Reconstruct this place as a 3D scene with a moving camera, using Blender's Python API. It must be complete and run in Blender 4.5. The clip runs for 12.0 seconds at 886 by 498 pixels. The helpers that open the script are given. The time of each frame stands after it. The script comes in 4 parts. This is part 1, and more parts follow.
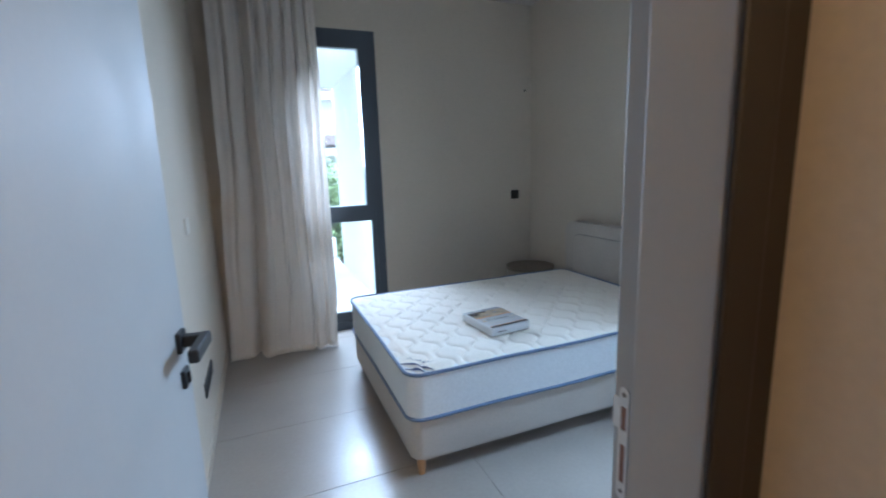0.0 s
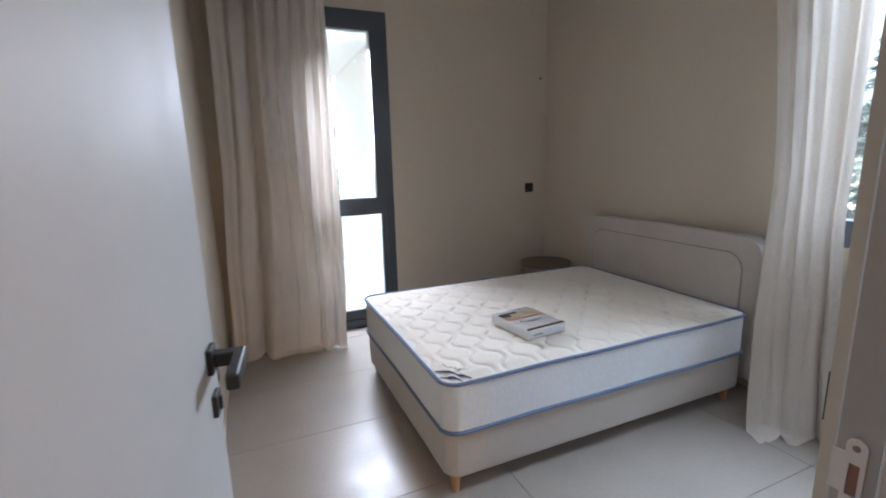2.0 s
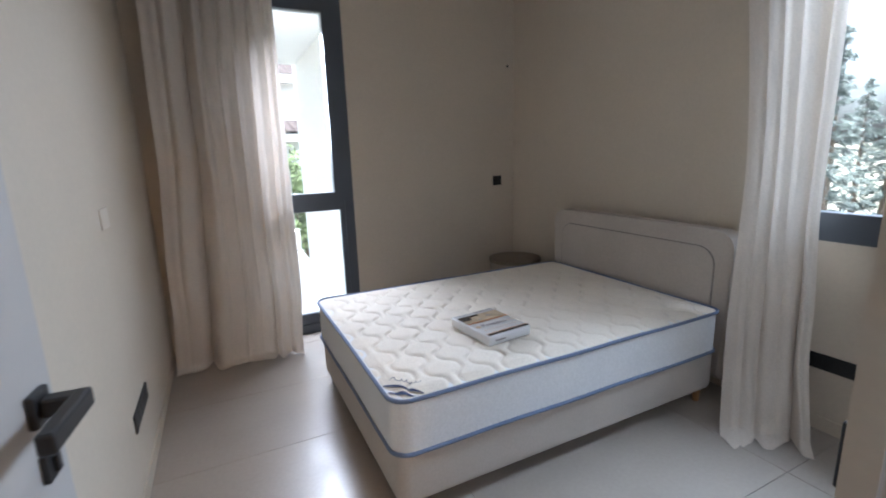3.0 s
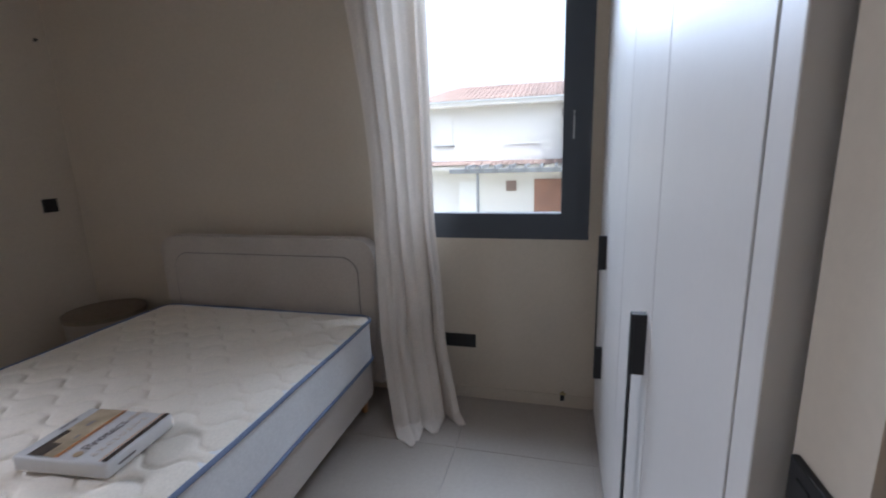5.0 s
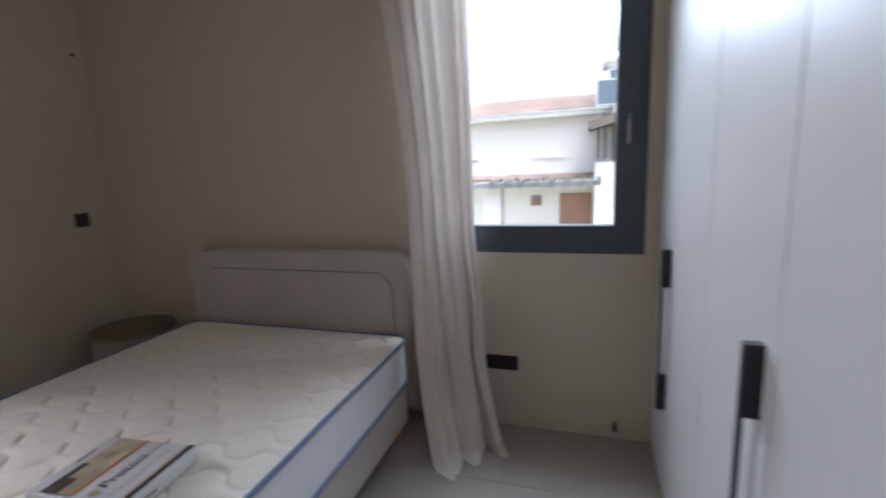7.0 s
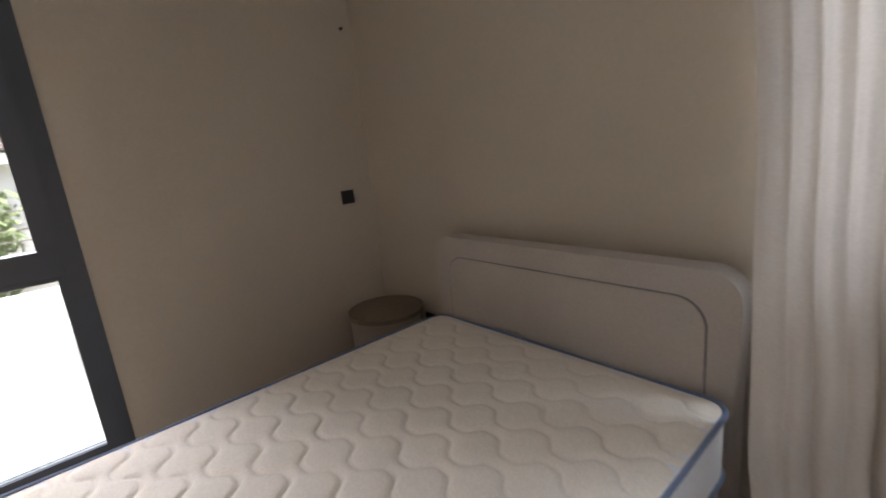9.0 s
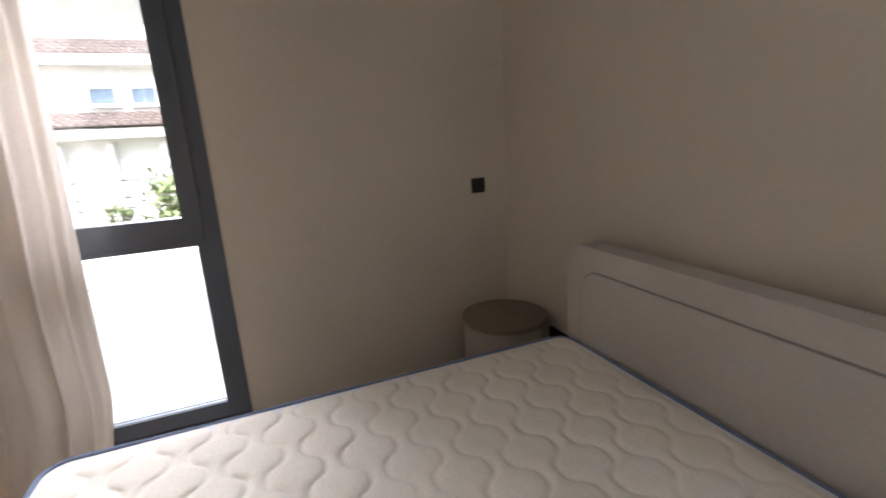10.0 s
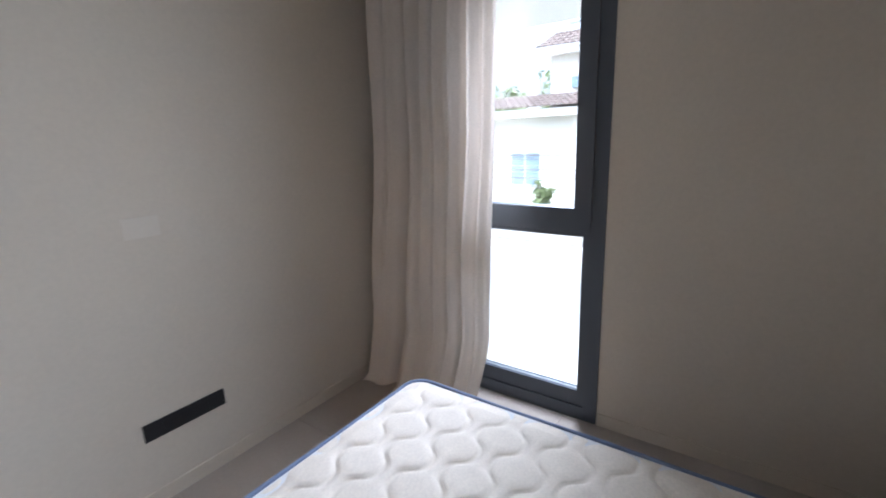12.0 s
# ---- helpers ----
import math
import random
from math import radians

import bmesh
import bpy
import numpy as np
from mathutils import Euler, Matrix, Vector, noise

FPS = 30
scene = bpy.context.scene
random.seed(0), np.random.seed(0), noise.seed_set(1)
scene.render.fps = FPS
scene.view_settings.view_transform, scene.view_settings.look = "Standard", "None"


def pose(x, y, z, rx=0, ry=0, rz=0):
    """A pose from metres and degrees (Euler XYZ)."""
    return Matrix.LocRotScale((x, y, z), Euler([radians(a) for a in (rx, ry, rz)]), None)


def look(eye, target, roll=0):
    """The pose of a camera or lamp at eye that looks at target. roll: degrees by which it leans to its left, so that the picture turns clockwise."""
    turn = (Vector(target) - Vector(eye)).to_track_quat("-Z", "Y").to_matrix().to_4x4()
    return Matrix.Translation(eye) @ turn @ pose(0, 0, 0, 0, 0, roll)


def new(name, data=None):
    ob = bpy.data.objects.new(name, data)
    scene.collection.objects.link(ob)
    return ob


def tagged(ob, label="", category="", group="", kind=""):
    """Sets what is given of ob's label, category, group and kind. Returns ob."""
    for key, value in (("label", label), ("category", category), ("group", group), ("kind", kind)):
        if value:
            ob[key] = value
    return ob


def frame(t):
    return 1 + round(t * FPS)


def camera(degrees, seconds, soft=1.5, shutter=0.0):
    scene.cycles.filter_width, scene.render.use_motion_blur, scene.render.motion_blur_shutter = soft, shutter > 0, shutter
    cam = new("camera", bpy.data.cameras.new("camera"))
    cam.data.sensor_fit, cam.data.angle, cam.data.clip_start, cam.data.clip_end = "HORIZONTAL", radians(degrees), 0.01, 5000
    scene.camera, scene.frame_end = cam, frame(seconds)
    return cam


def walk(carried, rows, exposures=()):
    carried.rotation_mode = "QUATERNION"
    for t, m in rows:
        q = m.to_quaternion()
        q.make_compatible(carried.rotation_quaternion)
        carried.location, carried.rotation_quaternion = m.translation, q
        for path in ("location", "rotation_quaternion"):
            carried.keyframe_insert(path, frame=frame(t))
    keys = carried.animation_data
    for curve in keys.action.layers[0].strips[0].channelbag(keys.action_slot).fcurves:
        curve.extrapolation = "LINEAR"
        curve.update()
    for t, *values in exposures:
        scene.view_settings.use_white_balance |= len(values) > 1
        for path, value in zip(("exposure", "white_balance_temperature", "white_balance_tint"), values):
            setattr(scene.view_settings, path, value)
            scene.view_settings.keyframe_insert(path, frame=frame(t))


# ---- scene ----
cam = camera(89.2, 12.0, soft=1.9, shutter=0.5)

PATH = [
    (0, (0.451, -0.83, 1.473), (1.188, 0.994, 1.112), -1.9),
    (0.5, (0.435, -0.778, 1.484), (0.982, 1.109, 1.111), -2.2),
    (1, (0.382, -0.669, 1.47), (0.896, 1.229, 1.106), -2.1),
    (1.5, (0.314, -0.603, 1.468), (0.935, 1.261, 1.096), -1.8),
    (2, (0.334, -0.562, 1.449), (1.11, 1.24, 1.063), -1.5),
    (2.5, (0.431, -0.487, 1.439), (1.257, 1.29, 1.039), -1.6),
    (3, (0.524, -0.423, 1.424), (1.387, 1.334, 1.012), -1.8),
    (3.5, (0.602, -0.272, 1.406), (1.795, 1.274, 0.975), -2.3),
    (3.7, (0.662, -0.195, 1.415), (2.029, 1.168, 0.966), -3.1),
    (5.3, (0.726, 0.0, 1.425), (2.644, 0.411, 1.037), -1.5),
    (5.5, (0.721, -0.006, 1.421), (2.651, 0.362, 1.049), -1.5),
    (6, (0.736, -0.005, 1.42), (2.682, 0.277, 1.056), -1.4),
    (6.5, (0.756, 0.03, 1.406), (2.709, 0.283, 1.06), -0.7),
    (7, (0.852, 0.127, 1.395), (2.727, 0.727, 1.044), -2.4),
    (7.5, (1.012, 0.188, 1.458), (2.707, 1.178, 1.074), -5.0),
    (7.7, (1.045, 0.24, 1.452), (2.64, 1.375, 1.068), -5.4),
    (9.3, (1.540, 0.676, 1.438), (2.705, 2.303, 0.977), -4.2),
    (9.5, (1.603, 0.723, 1.441), (2.606, 2.394, 0.993), -2.9),
    (10, (1.716, 0.826, 1.436), (2.433, 2.633, 0.967), -3.4),
    (10.5, (1.804, 1.014, 1.424), (2.098, 2.937, 0.959), -2.6),
    (11, (1.869, 1.132, 1.475), (1.539, 3.042, 0.981), -2.7),
    (11.5, (1.964, 1.124, 1.475), (1.105, 2.869, 1.009), -1.7),
    (12, (2.096, 1.097, 1.521), (0.965, 2.672, 1.03), -2.2),
]
walk(cam, [(t, look(eye, to, lean)) for t, eye, to, lean in PATH],
     exposures=[(0.0, 3.12, 4700, 3), (0.7, 3.2, 5150, 7), (1.5, 3.14, 5650, 11), (2.5, 3.06, 5650, 12), (3.3, 3.0, 5550, 11), (3.7, 2.72, 5500, 11),
                (5.5, 2.47, 5800, 16), (7.0, 2.46, 5850, 16), (7.5, 2.48, 5900, 16), (9.5, 2.98, 6450, 17), (10.5, 3.12, 5900, 14), (12.0, 2.92, 5500, 13)])

# ---- plan (metres): room x 0.09..3.11, y -0.23..3.24 ----
LX, WX, WY, SY = 0.09, 3.11, 3.24, -0.23
CEIL = 3.0

# ---- world, sun, lamps ----
world = bpy.data.worlds.new("sky")
scene.world = world
world.use_nodes = True
wn = world.node_tree
sky = wn.nodes.new("ShaderNodeTexSky")
sky.sky_type, sky.sun_disc = "NISHITA", False
sky.sun_elevation, sky.sun_rotation = radians(68), radians(215)
sky.air_density, sky.dust_density = 1.0, 7.0
haze = wn.nodes.new("ShaderNodeHueSaturation")
haze.inputs["Saturation"].default_value, haze.inputs["Value"].default_value = 0.4, 1.25
wn.links.new(sky.outputs[0], haze.inputs["Color"])
wn.links.new(haze.outputs[0], wn.nodes["Background"].inputs[0])
wn.nodes["Background"].inputs[1].default_value = 0.095


def lamp(name, kind, energy, colour, m, **more):
    data = bpy.data.lights.new(name, kind)
    data.energy, data.color = energy, colour
    if kind == "AREA":
        data.shape, data.size, data.size_y = "RECTANGLE", more["size"], more["size_y"]
    if kind == "SUN":
        data.angle = more["angle"]
    if kind == "POINT":
        data.shadow_soft_size = more["size"]
    ob = new(name, data)
    ob.matrix_world = m
    return ob


sun_from = Vector((-0.22, -0.30, 0.93)).normalized()
lamp("sun", "SUN", 1.3, (1.0, 0.95, 0.87), look(sun_from * 40, (0, 0, 0)), angle=radians(0.6))
lamp("sky_light_narrow_window", "AREA", 14.5, (0.92, 0.945, 1.0), look((1.26, WY + 0.50, 1.95), (1.80, WY - 0.50, 0.65)), size=0.42, size_y=1.2)
lamp("sky_light_wide_window", "AREA", 16.5, (0.77, 0.885, 1.0), look((WX + 0.85, 0.42, 2.5), (WX + 0.08, 0.62, 0.85)), size=0.95, size_y=1.0)
lamp("hall_ceiling_lamp", "POINT", 3.2, (1.0, 0.57, 0.22), pose(0.75, -1.75, 2.3), size=0.08)


# ---- materials ----
def material(name, colour, rough=0.6, metal=0.0, grain=0.0, scale=40.0, stain=0.0, stain_scale=2.0, bump=0.0,
             bump_scale=None, spec=0.5, coat=0.0, random_shift=0.0, sheen=0.0, rough_var=0.0):
    m = bpy.data.materials.new(name)
    m.use_nodes = True
    nt = m.node_tree
    b = nt.nodes["Principled BSDF"]
    b.inputs["Roughness"].default_value = rough
    b.inputs["Metallic"].default_value = metal
    b.inputs["Specular IOR Level"].default_value = spec
    b.inputs["Coat Weight"].default_value = coat
    b.inputs["Sheen Weight"].default_value = sheen
    co = nt.nodes.new("ShaderNodeTexCoord")

    def tex(sc, detail=4.0):
        n = nt.nodes.new("ShaderNodeTexNoise")
        n.inputs["Scale"].default_value, n.inputs["Detail"].default_value = sc, detail
        nt.links.new(co.outputs["Object"], n.inputs["Vector"])
        return n

    def ramp(out, lo, hi):
        r = nt.nodes.new("ShaderNodeMapRange")
        r.inputs[1].default_value, r.inputs[2].default_value = 0.3, 0.7
        r.inputs[3].default_value, r.inputs[4].default_value = lo, hi
        nt.links.new(out, r.inputs[0])
        return r.outputs[0]

    value = None

    def mul(a, c):
        if a is None:
            return c
        n = nt.nodes.new("ShaderNodeMath")
        n.operation = "MULTIPLY"
        nt.links.new(a, n.inputs[0])
        nt.links.new(c, n.inputs[1])
        return n.outputs[0]

    if grain:
        value = mul(value, ramp(tex(scale).outputs[0], 1 - grain, 1 + grain))
    if stain:
        value = mul(value, ramp(tex(stain_scale, 3.0).outputs[0], 1 - stain, 1 + stain))
    if random_shift:
        oi = nt.nodes.new("ShaderNodeObjectInfo")
        r = nt.nodes.new("ShaderNodeMapRange")
        r.inputs[3].default_value, r.inputs[4].default_value = 1 - random_shift, 1 + random_shift
        nt.links.new(oi.outputs["Random"], r.inputs[0])
        value = mul(value, r.outputs[0])
    if value is None:
        b.inputs["Base Color"].default_value = (*colour, 1)
    else:
        mix = nt.nodes.new("ShaderNodeVectorMath")
        mix.operation = "SCALE"
        mix.inputs[0].default_value = colour
        nt.links.new(value, mix.inputs["Scale"])
        nt.links.new(mix.outputs[0], b.inputs["Base Color"])
    if rough_var:
        nt.links.new(ramp(tex(stain_scale * 1.7 + 1.0, 3.0).outputs[0], rough - rough_var, rough + rough_var), b.inputs["Roughness"])
    if bump:
        n = nt.nodes.new("ShaderNodeBump")
        n.inputs["Strength"].default_value = bump
        n.inputs["Distance"].default_value = 0.002
        nt.links.new(tex(bump_scale or scale, 5.0).outputs[0], n.inputs["Height"])
        nt.links.new(n.outputs[0], b.inputs["Normal"])
    return m


def weave(name, colour, threads=700.0, rough=0.9, translucent=0.0, strength=0.25, stain=0.05):
    """Woven cloth: two crossing thread waves as bump, slubs in the colour, and light that comes through."""
    m = material(name, colour, rough=rough, grain=0.06, scale=120.0, stain=stain, stain_scale=3.0, spec=0.2, sheen=0.15)
    nt = m.node_tree
    b = nt.nodes["Principled BSDF"]
    co = nt.nodes.new("ShaderNodeTexCoord")
    total = None
    for axis in ("X", "Z"):
        w = nt.nodes.new("ShaderNodeTexWave")
        w.bands_direction = axis
        w.inputs["Scale"].default_value, w.inputs["Distortion"].default_value = threads / 6.28, 1.0
        nt.links.new(co.outputs["Object"], w.inputs["Vector"])
        if total is None:
            total = w.outputs["Fac"]
        else:
            add = nt.nodes.new("ShaderNodeMath")
            nt.links.new(total, add.inputs[0])
            nt.links.new(w.outputs["Fac"], add.inputs[1])
            total = add.outputs[0]
    bump = nt.nodes.new("ShaderNodeBump")
    bump.inputs["Strength"].default_value, bump.inputs["Distance"].default_value = strength, 0.0008
    nt.links.new(total, bump.inputs["Height"])
    nt.links.new(bump.outputs[0], b.inputs["Normal"])
    if translucent:
        t = nt.nodes.new("ShaderNodeBsdfTranslucent")
        t.inputs[0].default_value = (*[min(1.0, c * 1.05) for c in colour], 1)
        mix = nt.nodes.new("ShaderNodeMixShader")
        mix.inputs[0].default_value = translucent
        nt.links.new(b.outputs[0], mix.inputs[1])
        nt.links.new(t.outputs[0], mix.inputs[2])
        nt.links.new(mix.outputs[0], nt.nodes["Material Output"].inputs[0])
    return m


def glass_material():
    m = bpy.data.materials.new("window_glass")
    m.use_nodes = True
    nt = m.node_tree
    nt.nodes.remove(nt.nodes["Principled BSDF"])
    clear, gloss, mix, fres = (nt.nodes.new(n) for n in ("ShaderNodeBsdfTransparent", "ShaderNodeBsdfGlossy", "ShaderNodeMixShader", "ShaderNodeFresnel"))
    clear.inputs[0].default_value = (0.94, 0.97, 0.96, 1)
    gloss.inputs["Roughness"].default_value = 0.02
    fres.inputs[0].default_value = 1.45
    nt.links.new(fres.outputs[0], mix.inputs[0])
    nt.links.new(clear.outputs[0], mix.inputs[1])
    nt.links.new(gloss.outputs[0], mix.inputs[2])
    nt.links.new(mix.outputs[0], nt.nodes["Material Output"].inputs[0])
    return m


M_WALL = material("greige_wall_paint", (0.57, 0.495, 0.395), rough=0.85, grain=0.025, scale=60, stain=0.03, stain_scale=1.3, bump=0.12, bump_scale=220)
M_CEIL = material("white_ceiling_paint", (0.66, 0.60, 0.53), rough=0.9, grain=0.02, scale=50, stain=0.03, bump=0.1, bump_scale=200)
M_TILE = material("beige_porcelain_tile", (0.375, 0.33, 0.283), rough=0.34, grain=0.035, scale=55, stain=0.05, stain_scale=2.4, bump=0.05, bump_scale=160, random_shift=0.03, rough_var=0.05)
M_GROUT = material("grey_grout", (0.32, 0.285, 0.245), rough=0.95, grain=0.1, scale=90)
M_FRAME = material("anthracite_aluminium", (0.062, 0.071, 0.086), rough=0.42, grain=0.05, scale=300, stain=0.06, bump=0.05, bump_scale=600, spec=0.5)
M_GLASS = glass_material()
M_GASKET = material("black_rubber_gasket", (0.012, 0.012, 0.013), rough=0.7, grain=0.1)
M_STEEL = material("brushed_steel", (0.62, 0.62, 0.60), rough=0.32, metal=1.0, grain=0.05, scale=150, stain=0.05)
M_BLACK = material("matt_black_metal", (0.012, 0.012, 0.013), rough=0.45, grain=0.08, scale=200, stain=0.08)
M_BLACKP = material("matt_black_plastic", (0.010, 0.010, 0.011), rough=0.5, grain=0.06, scale=160)
M_DOOR = material("white_lacquered_door", (0.57, 0.555, 0.535), rough=0.38, grain=0.012, scale=90, stain=0.02, bump=0.03, bump_scale=300)
# greyer, darker copy of M_DOOR; its colour also holds the jambs' shade
M_LEAFDOOR = material("grey_shaded_door_lacquer", (0.42, 0.405, 0.385), rough=0.58, grain=0.012, scale=90, stain=0.03, bump=0.03, bump_scale=300, rough_var=0.05)
M_STRIKE = material("pale_satin_metal", (0.72, 0.71, 0.69), rough=0.38, grain=0.02, scale=150, stain=0.03)
M_BRONZE = material("dark_bronze_trim", (0.017, 0.012, 0.009), rough=0.5, grain=0.08, scale=120, stain=0.1)
M_WARD = material("white_satin_laminate", (0.64, 0.615, 0.585), rough=0.45, grain=0.012, scale=70, stain=0.025, stain_scale=3, bump=0.04, bump_scale=240, rough_var=0.05)
M_HALL = material("warm_hall_paint", (0.62, 0.56, 0.48), rough=0.85, grain=0.03, scale=60, stain=0.04, bump=0.12, bump_scale=220)
M_LINEN = weave("ecru_linen", (0.71, 0.64, 0.565), threads=900, translucent=0.13, strength=0.3)
M_TICK = weave("white_knit_ticking", (0.785, 0.715, 0.615), threads=420, strength=0.45, stain=0.03)
M_BORDER = weave("white_mattress_border", (0.74, 0.74, 0.74), threads=500, strength=0.3, stain=0.02)
M_PIPING = weave("blue_grey_piping", (0.16, 0.20, 0.30), threads=900, strength=0.3)
M_NAVY = material("navy_print", (0.035, 0.05, 0.12), rough=0.8, grain=0.05)
M_BASE = weave("light_grey_upholstery", (0.52, 0.465, 0.41), threads=800, strength=0.35)
M_SEAM = weave("grey_welt_cord", (0.27, 0.25, 0.235), threads=900)
M_BEECH = material("varnished_beech", (0.46, 0.25, 0.11), rough=0.4, grain=0.12, scale=45, stain=0.1, stain_scale=8)
M_TABLETOP = material("taupe_stained_veneer", (0.19, 0.15, 0.105), rough=0.55, grain=0.12, scale=35, stain=0.1, bump=0.1)
M_TABLEBODY = weave("taupe_fluted_body", (0.33, 0.285, 0.225), threads=500)
M_PVC = material("clear_wrapped_paper", (0.62, 0.605, 0.595), rough=0.16, grain=0.02, stain=0.03, bump=0.5, bump_scale=30, coat=0.6)
M_INK = material("dark_ink", (0.15, 0.125, 0.12), rough=0.3, grain=0.03)
M_TAN = material("tan_ink", (0.42, 0.30, 0.18), rough=0.3, grain=0.1, scale=30)
M_ORANGE = material("orange_ink", (0.52, 0.22, 0.07), rough=0.3, grain=0.05)
M_PHOTO_SAND = material("sand_photo_print", (0.40, 0.32, 0.22), rough=0.25, grain=0.25, scale=16, stain=0.35, stain_scale=7)
M_PHOTO_DARK = material("dark_photo_print", (0.07, 0.055, 0.045), rough=0.25, grain=0.3, scale=20)
M_PALEINK = material("pale_ink", (0.50, 0.40, 0.30), rough=0.3, grain=0.04)
M_BRASS = material("dull_brass", (0.45, 0.36, 0.20), rough=0.4, metal=1.0, grain=0.1, stain=0.1)
M_PLATE = material("off_white_plastic", (0.605, 0.535, 0.44), rough=0.4, grain=0.01)
M_STUCCO = material("white_render", (0.62, 0.615, 0.605), rough=0.9, grain=0.03, scale=30, stain=0.04, stain_scale=0.8, bump=0.3, bump_scale=60)
M_TERRA = material("terracotta_roof_tile", (0.235, 0.172, 0.152), rough=0.85, grain=0.15, scale=14, stain=0.2, stain_scale=2.0)
M_BROWNTILE = material("weathered_brown_roof_tile", (0.115, 0.088, 0.082), rough=0.9, grain=0.15, scale=14, stain=0.2, stain_scale=2.0)
M_TERRACE = material("pale_terrace_tile", (0.66, 0.64, 0.60), rough=0.7, grain=0.04, scale=30, stain=0.05)
M_GREYWOOD = material("grey_painted_timber", (0.22, 0.24, 0.265), rough=0.7, grain=0.12, scale=30, stain=0.1)
M_BROWNWOOD = material("brown_timber", (0.26, 0.135, 0.095), rough=0.6, grain=0.15, scale=25, stain=0.15)
M_VERANDA = material("dark_grey_brown_metal", (0.10, 0.085, 0.075), rough=0.6, grain=0.12, scale=25, stain=0.1)
M_PERGOLA = material("weathered_grey_pergola_timber", (0.13, 0.14, 0.155), rough=0.75, grain=0.12, scale=30, stain=0.1)
M_SHUTTER = material("white_shutter_paint", (0.70, 0.71, 0.72), rough=0.6, grain=0.03)
M_BLUEGLASS = material("blue_grey_shutter", (0.16, 0.22, 0.30), rough=0.35, grain=0.08, scale=10)
M_PANEL = material("solar_glass", (0.085, 0.115, 0.16), rough=0.2, grain=0.05, coat=0.5)
M_TANK = material("galvanised_tank", (0.55, 0.57, 0.58), rough=0.4, metal=0.7, grain=0.05)
M_LEAF = material("green_leaves", (0.12, 0.155, 0.065), rough=0.6, grain=0.3, scale=9, stain=0.25, stain_scale=2, spec=0.3)
M_NEEDLE = material("dark_conifer_needles", (0.085, 0.105, 0.095), rough=0.7, grain=0.3, scale=9, stain=0.2)
M_BARK = material("grey_bark", (0.12, 0.09, 0.065), rough=0.95, grain=0.25, scale=18, bump=0.6)
M_GROUND = material("dry_garden_ground", (0.26, 0.24, 0.18), rough=0.95, grain=0.2, scale=3, stain=0.2, stain_scale=0.2)
M_ASPHALT = material("asphalt", (0.06, 0.06, 0.06), rough=0.9, grain=0.15, scale=40, stain=0.1)


# ---- mesh helpers ----
def add_box(bm, x0, x1, y0, y1, z0, z1):
    v = [bm.verts.new((x, y, z)) for z in (z0, z1) for y in (y0, y1) for x in (x0, x1)]
    for f in ((0, 2, 3, 1), (4, 5, 7, 6), (0, 1, 5, 4), (2, 6, 7, 3), (1, 3, 7, 5), (0, 4, 6, 2)):
        bm.faces.new([v[i] for i in f])
    return bm


def box(x0, x1, y0, y1, z0, z1, bevel=0.0, segments=2):
    bm = add_box(bmesh.new(), min(x0, x1), max(x0, x1), min(y0, y1), max(y0, y1), min(z0, z1), max(z0, z1))
    if bevel:
        bmesh.ops.bevel(bm, geom=bm.edges[:], offset=bevel, segments=segments, profile=0.5, affect="EDGES")
    return bm


def prism(outline, z0, z1, bevel=0.0, segments=2):
    """An upright solid over a flat outline, its top and bottom rims rounded."""
    bm = bmesh.new()
    low = [bm.verts.new((x, y, z0)) for x, y in outline]
    high = [bm.verts.new((x, y, z1)) for x, y in outline]
    bottom, top = bm.faces.new(low[::-1]), bm.faces.new(high)
    for i in range(len(outline)):
        j = (i + 1) % len(outline)
        bm.faces.new((low[i], low[j], high[j], high[i]))
    if bevel:
        rim = list({e for f in (bottom, top) for e in f.edges})
        bmesh.ops.bevel(bm, geom=rim, offset=bevel, segments=segments, profile=0.5, affect="EDGES")
    return bm


def rounded(x0, x1, y0, y1, r, steps=8):
    pts = []
    for cx, cy, a in ((x1 - r, y1 - r, 0), (x0 + r, y1 - r, 90), (x0 + r, y0 + r, 180), (x1 - r, y0 + r, 270)):
        for k in range(steps + 1):
            t = radians(a + 90 * k / steps)
            pts.append((cx + r * math.cos(t), cy + r * math.sin(t)))
    return pts


def circle(cx, cy, r, n=48):
    return [(cx + r * math.cos(2 * math.pi * k / n), cy + r * math.sin(2 * math.pi * k / n)) for k in range(n)]


def tube(points, r, sides=8, closed=False):
    """A round bar along a line of points."""
    bm = bmesh.new()
    pts = [Vector(p) for p in points]
    n = len(pts)
    rings = []
    for i, p in enumerate(pts):
        a = pts[(i - 1) % n] if closed or i else p
        b = pts[(i + 1) % n] if closed or i < n - 1 else p
        d = (b - a).normalized()
        up = Vector((0, 0, 1)) if abs(d.z) < 0.95 else Vector((1, 0, 0))
        s = d.cross(up).normalized()
        u = s.cross(d).normalized()
        rad = r[i] if isinstance(r, (list, tuple)) else r
        rings.append([bm.verts.new(p + rad * (math.cos(2 * math.pi * k / sides) * s + math.sin(2 * math.pi * k / sides) * u)) for k in range(sides)])
    for i in range(n if closed else n - 1):
        A, B = rings[i], rings[(i + 1) % n]
        for k in range(sides):
            bm.faces.new((A[k], A[(k + 1) % sides], B[(k + 1) % sides], B[k]))
    if not closed:
        bm.faces.new(rings[0][::-1])
        bm.faces.new(rings[-1])
    return bm


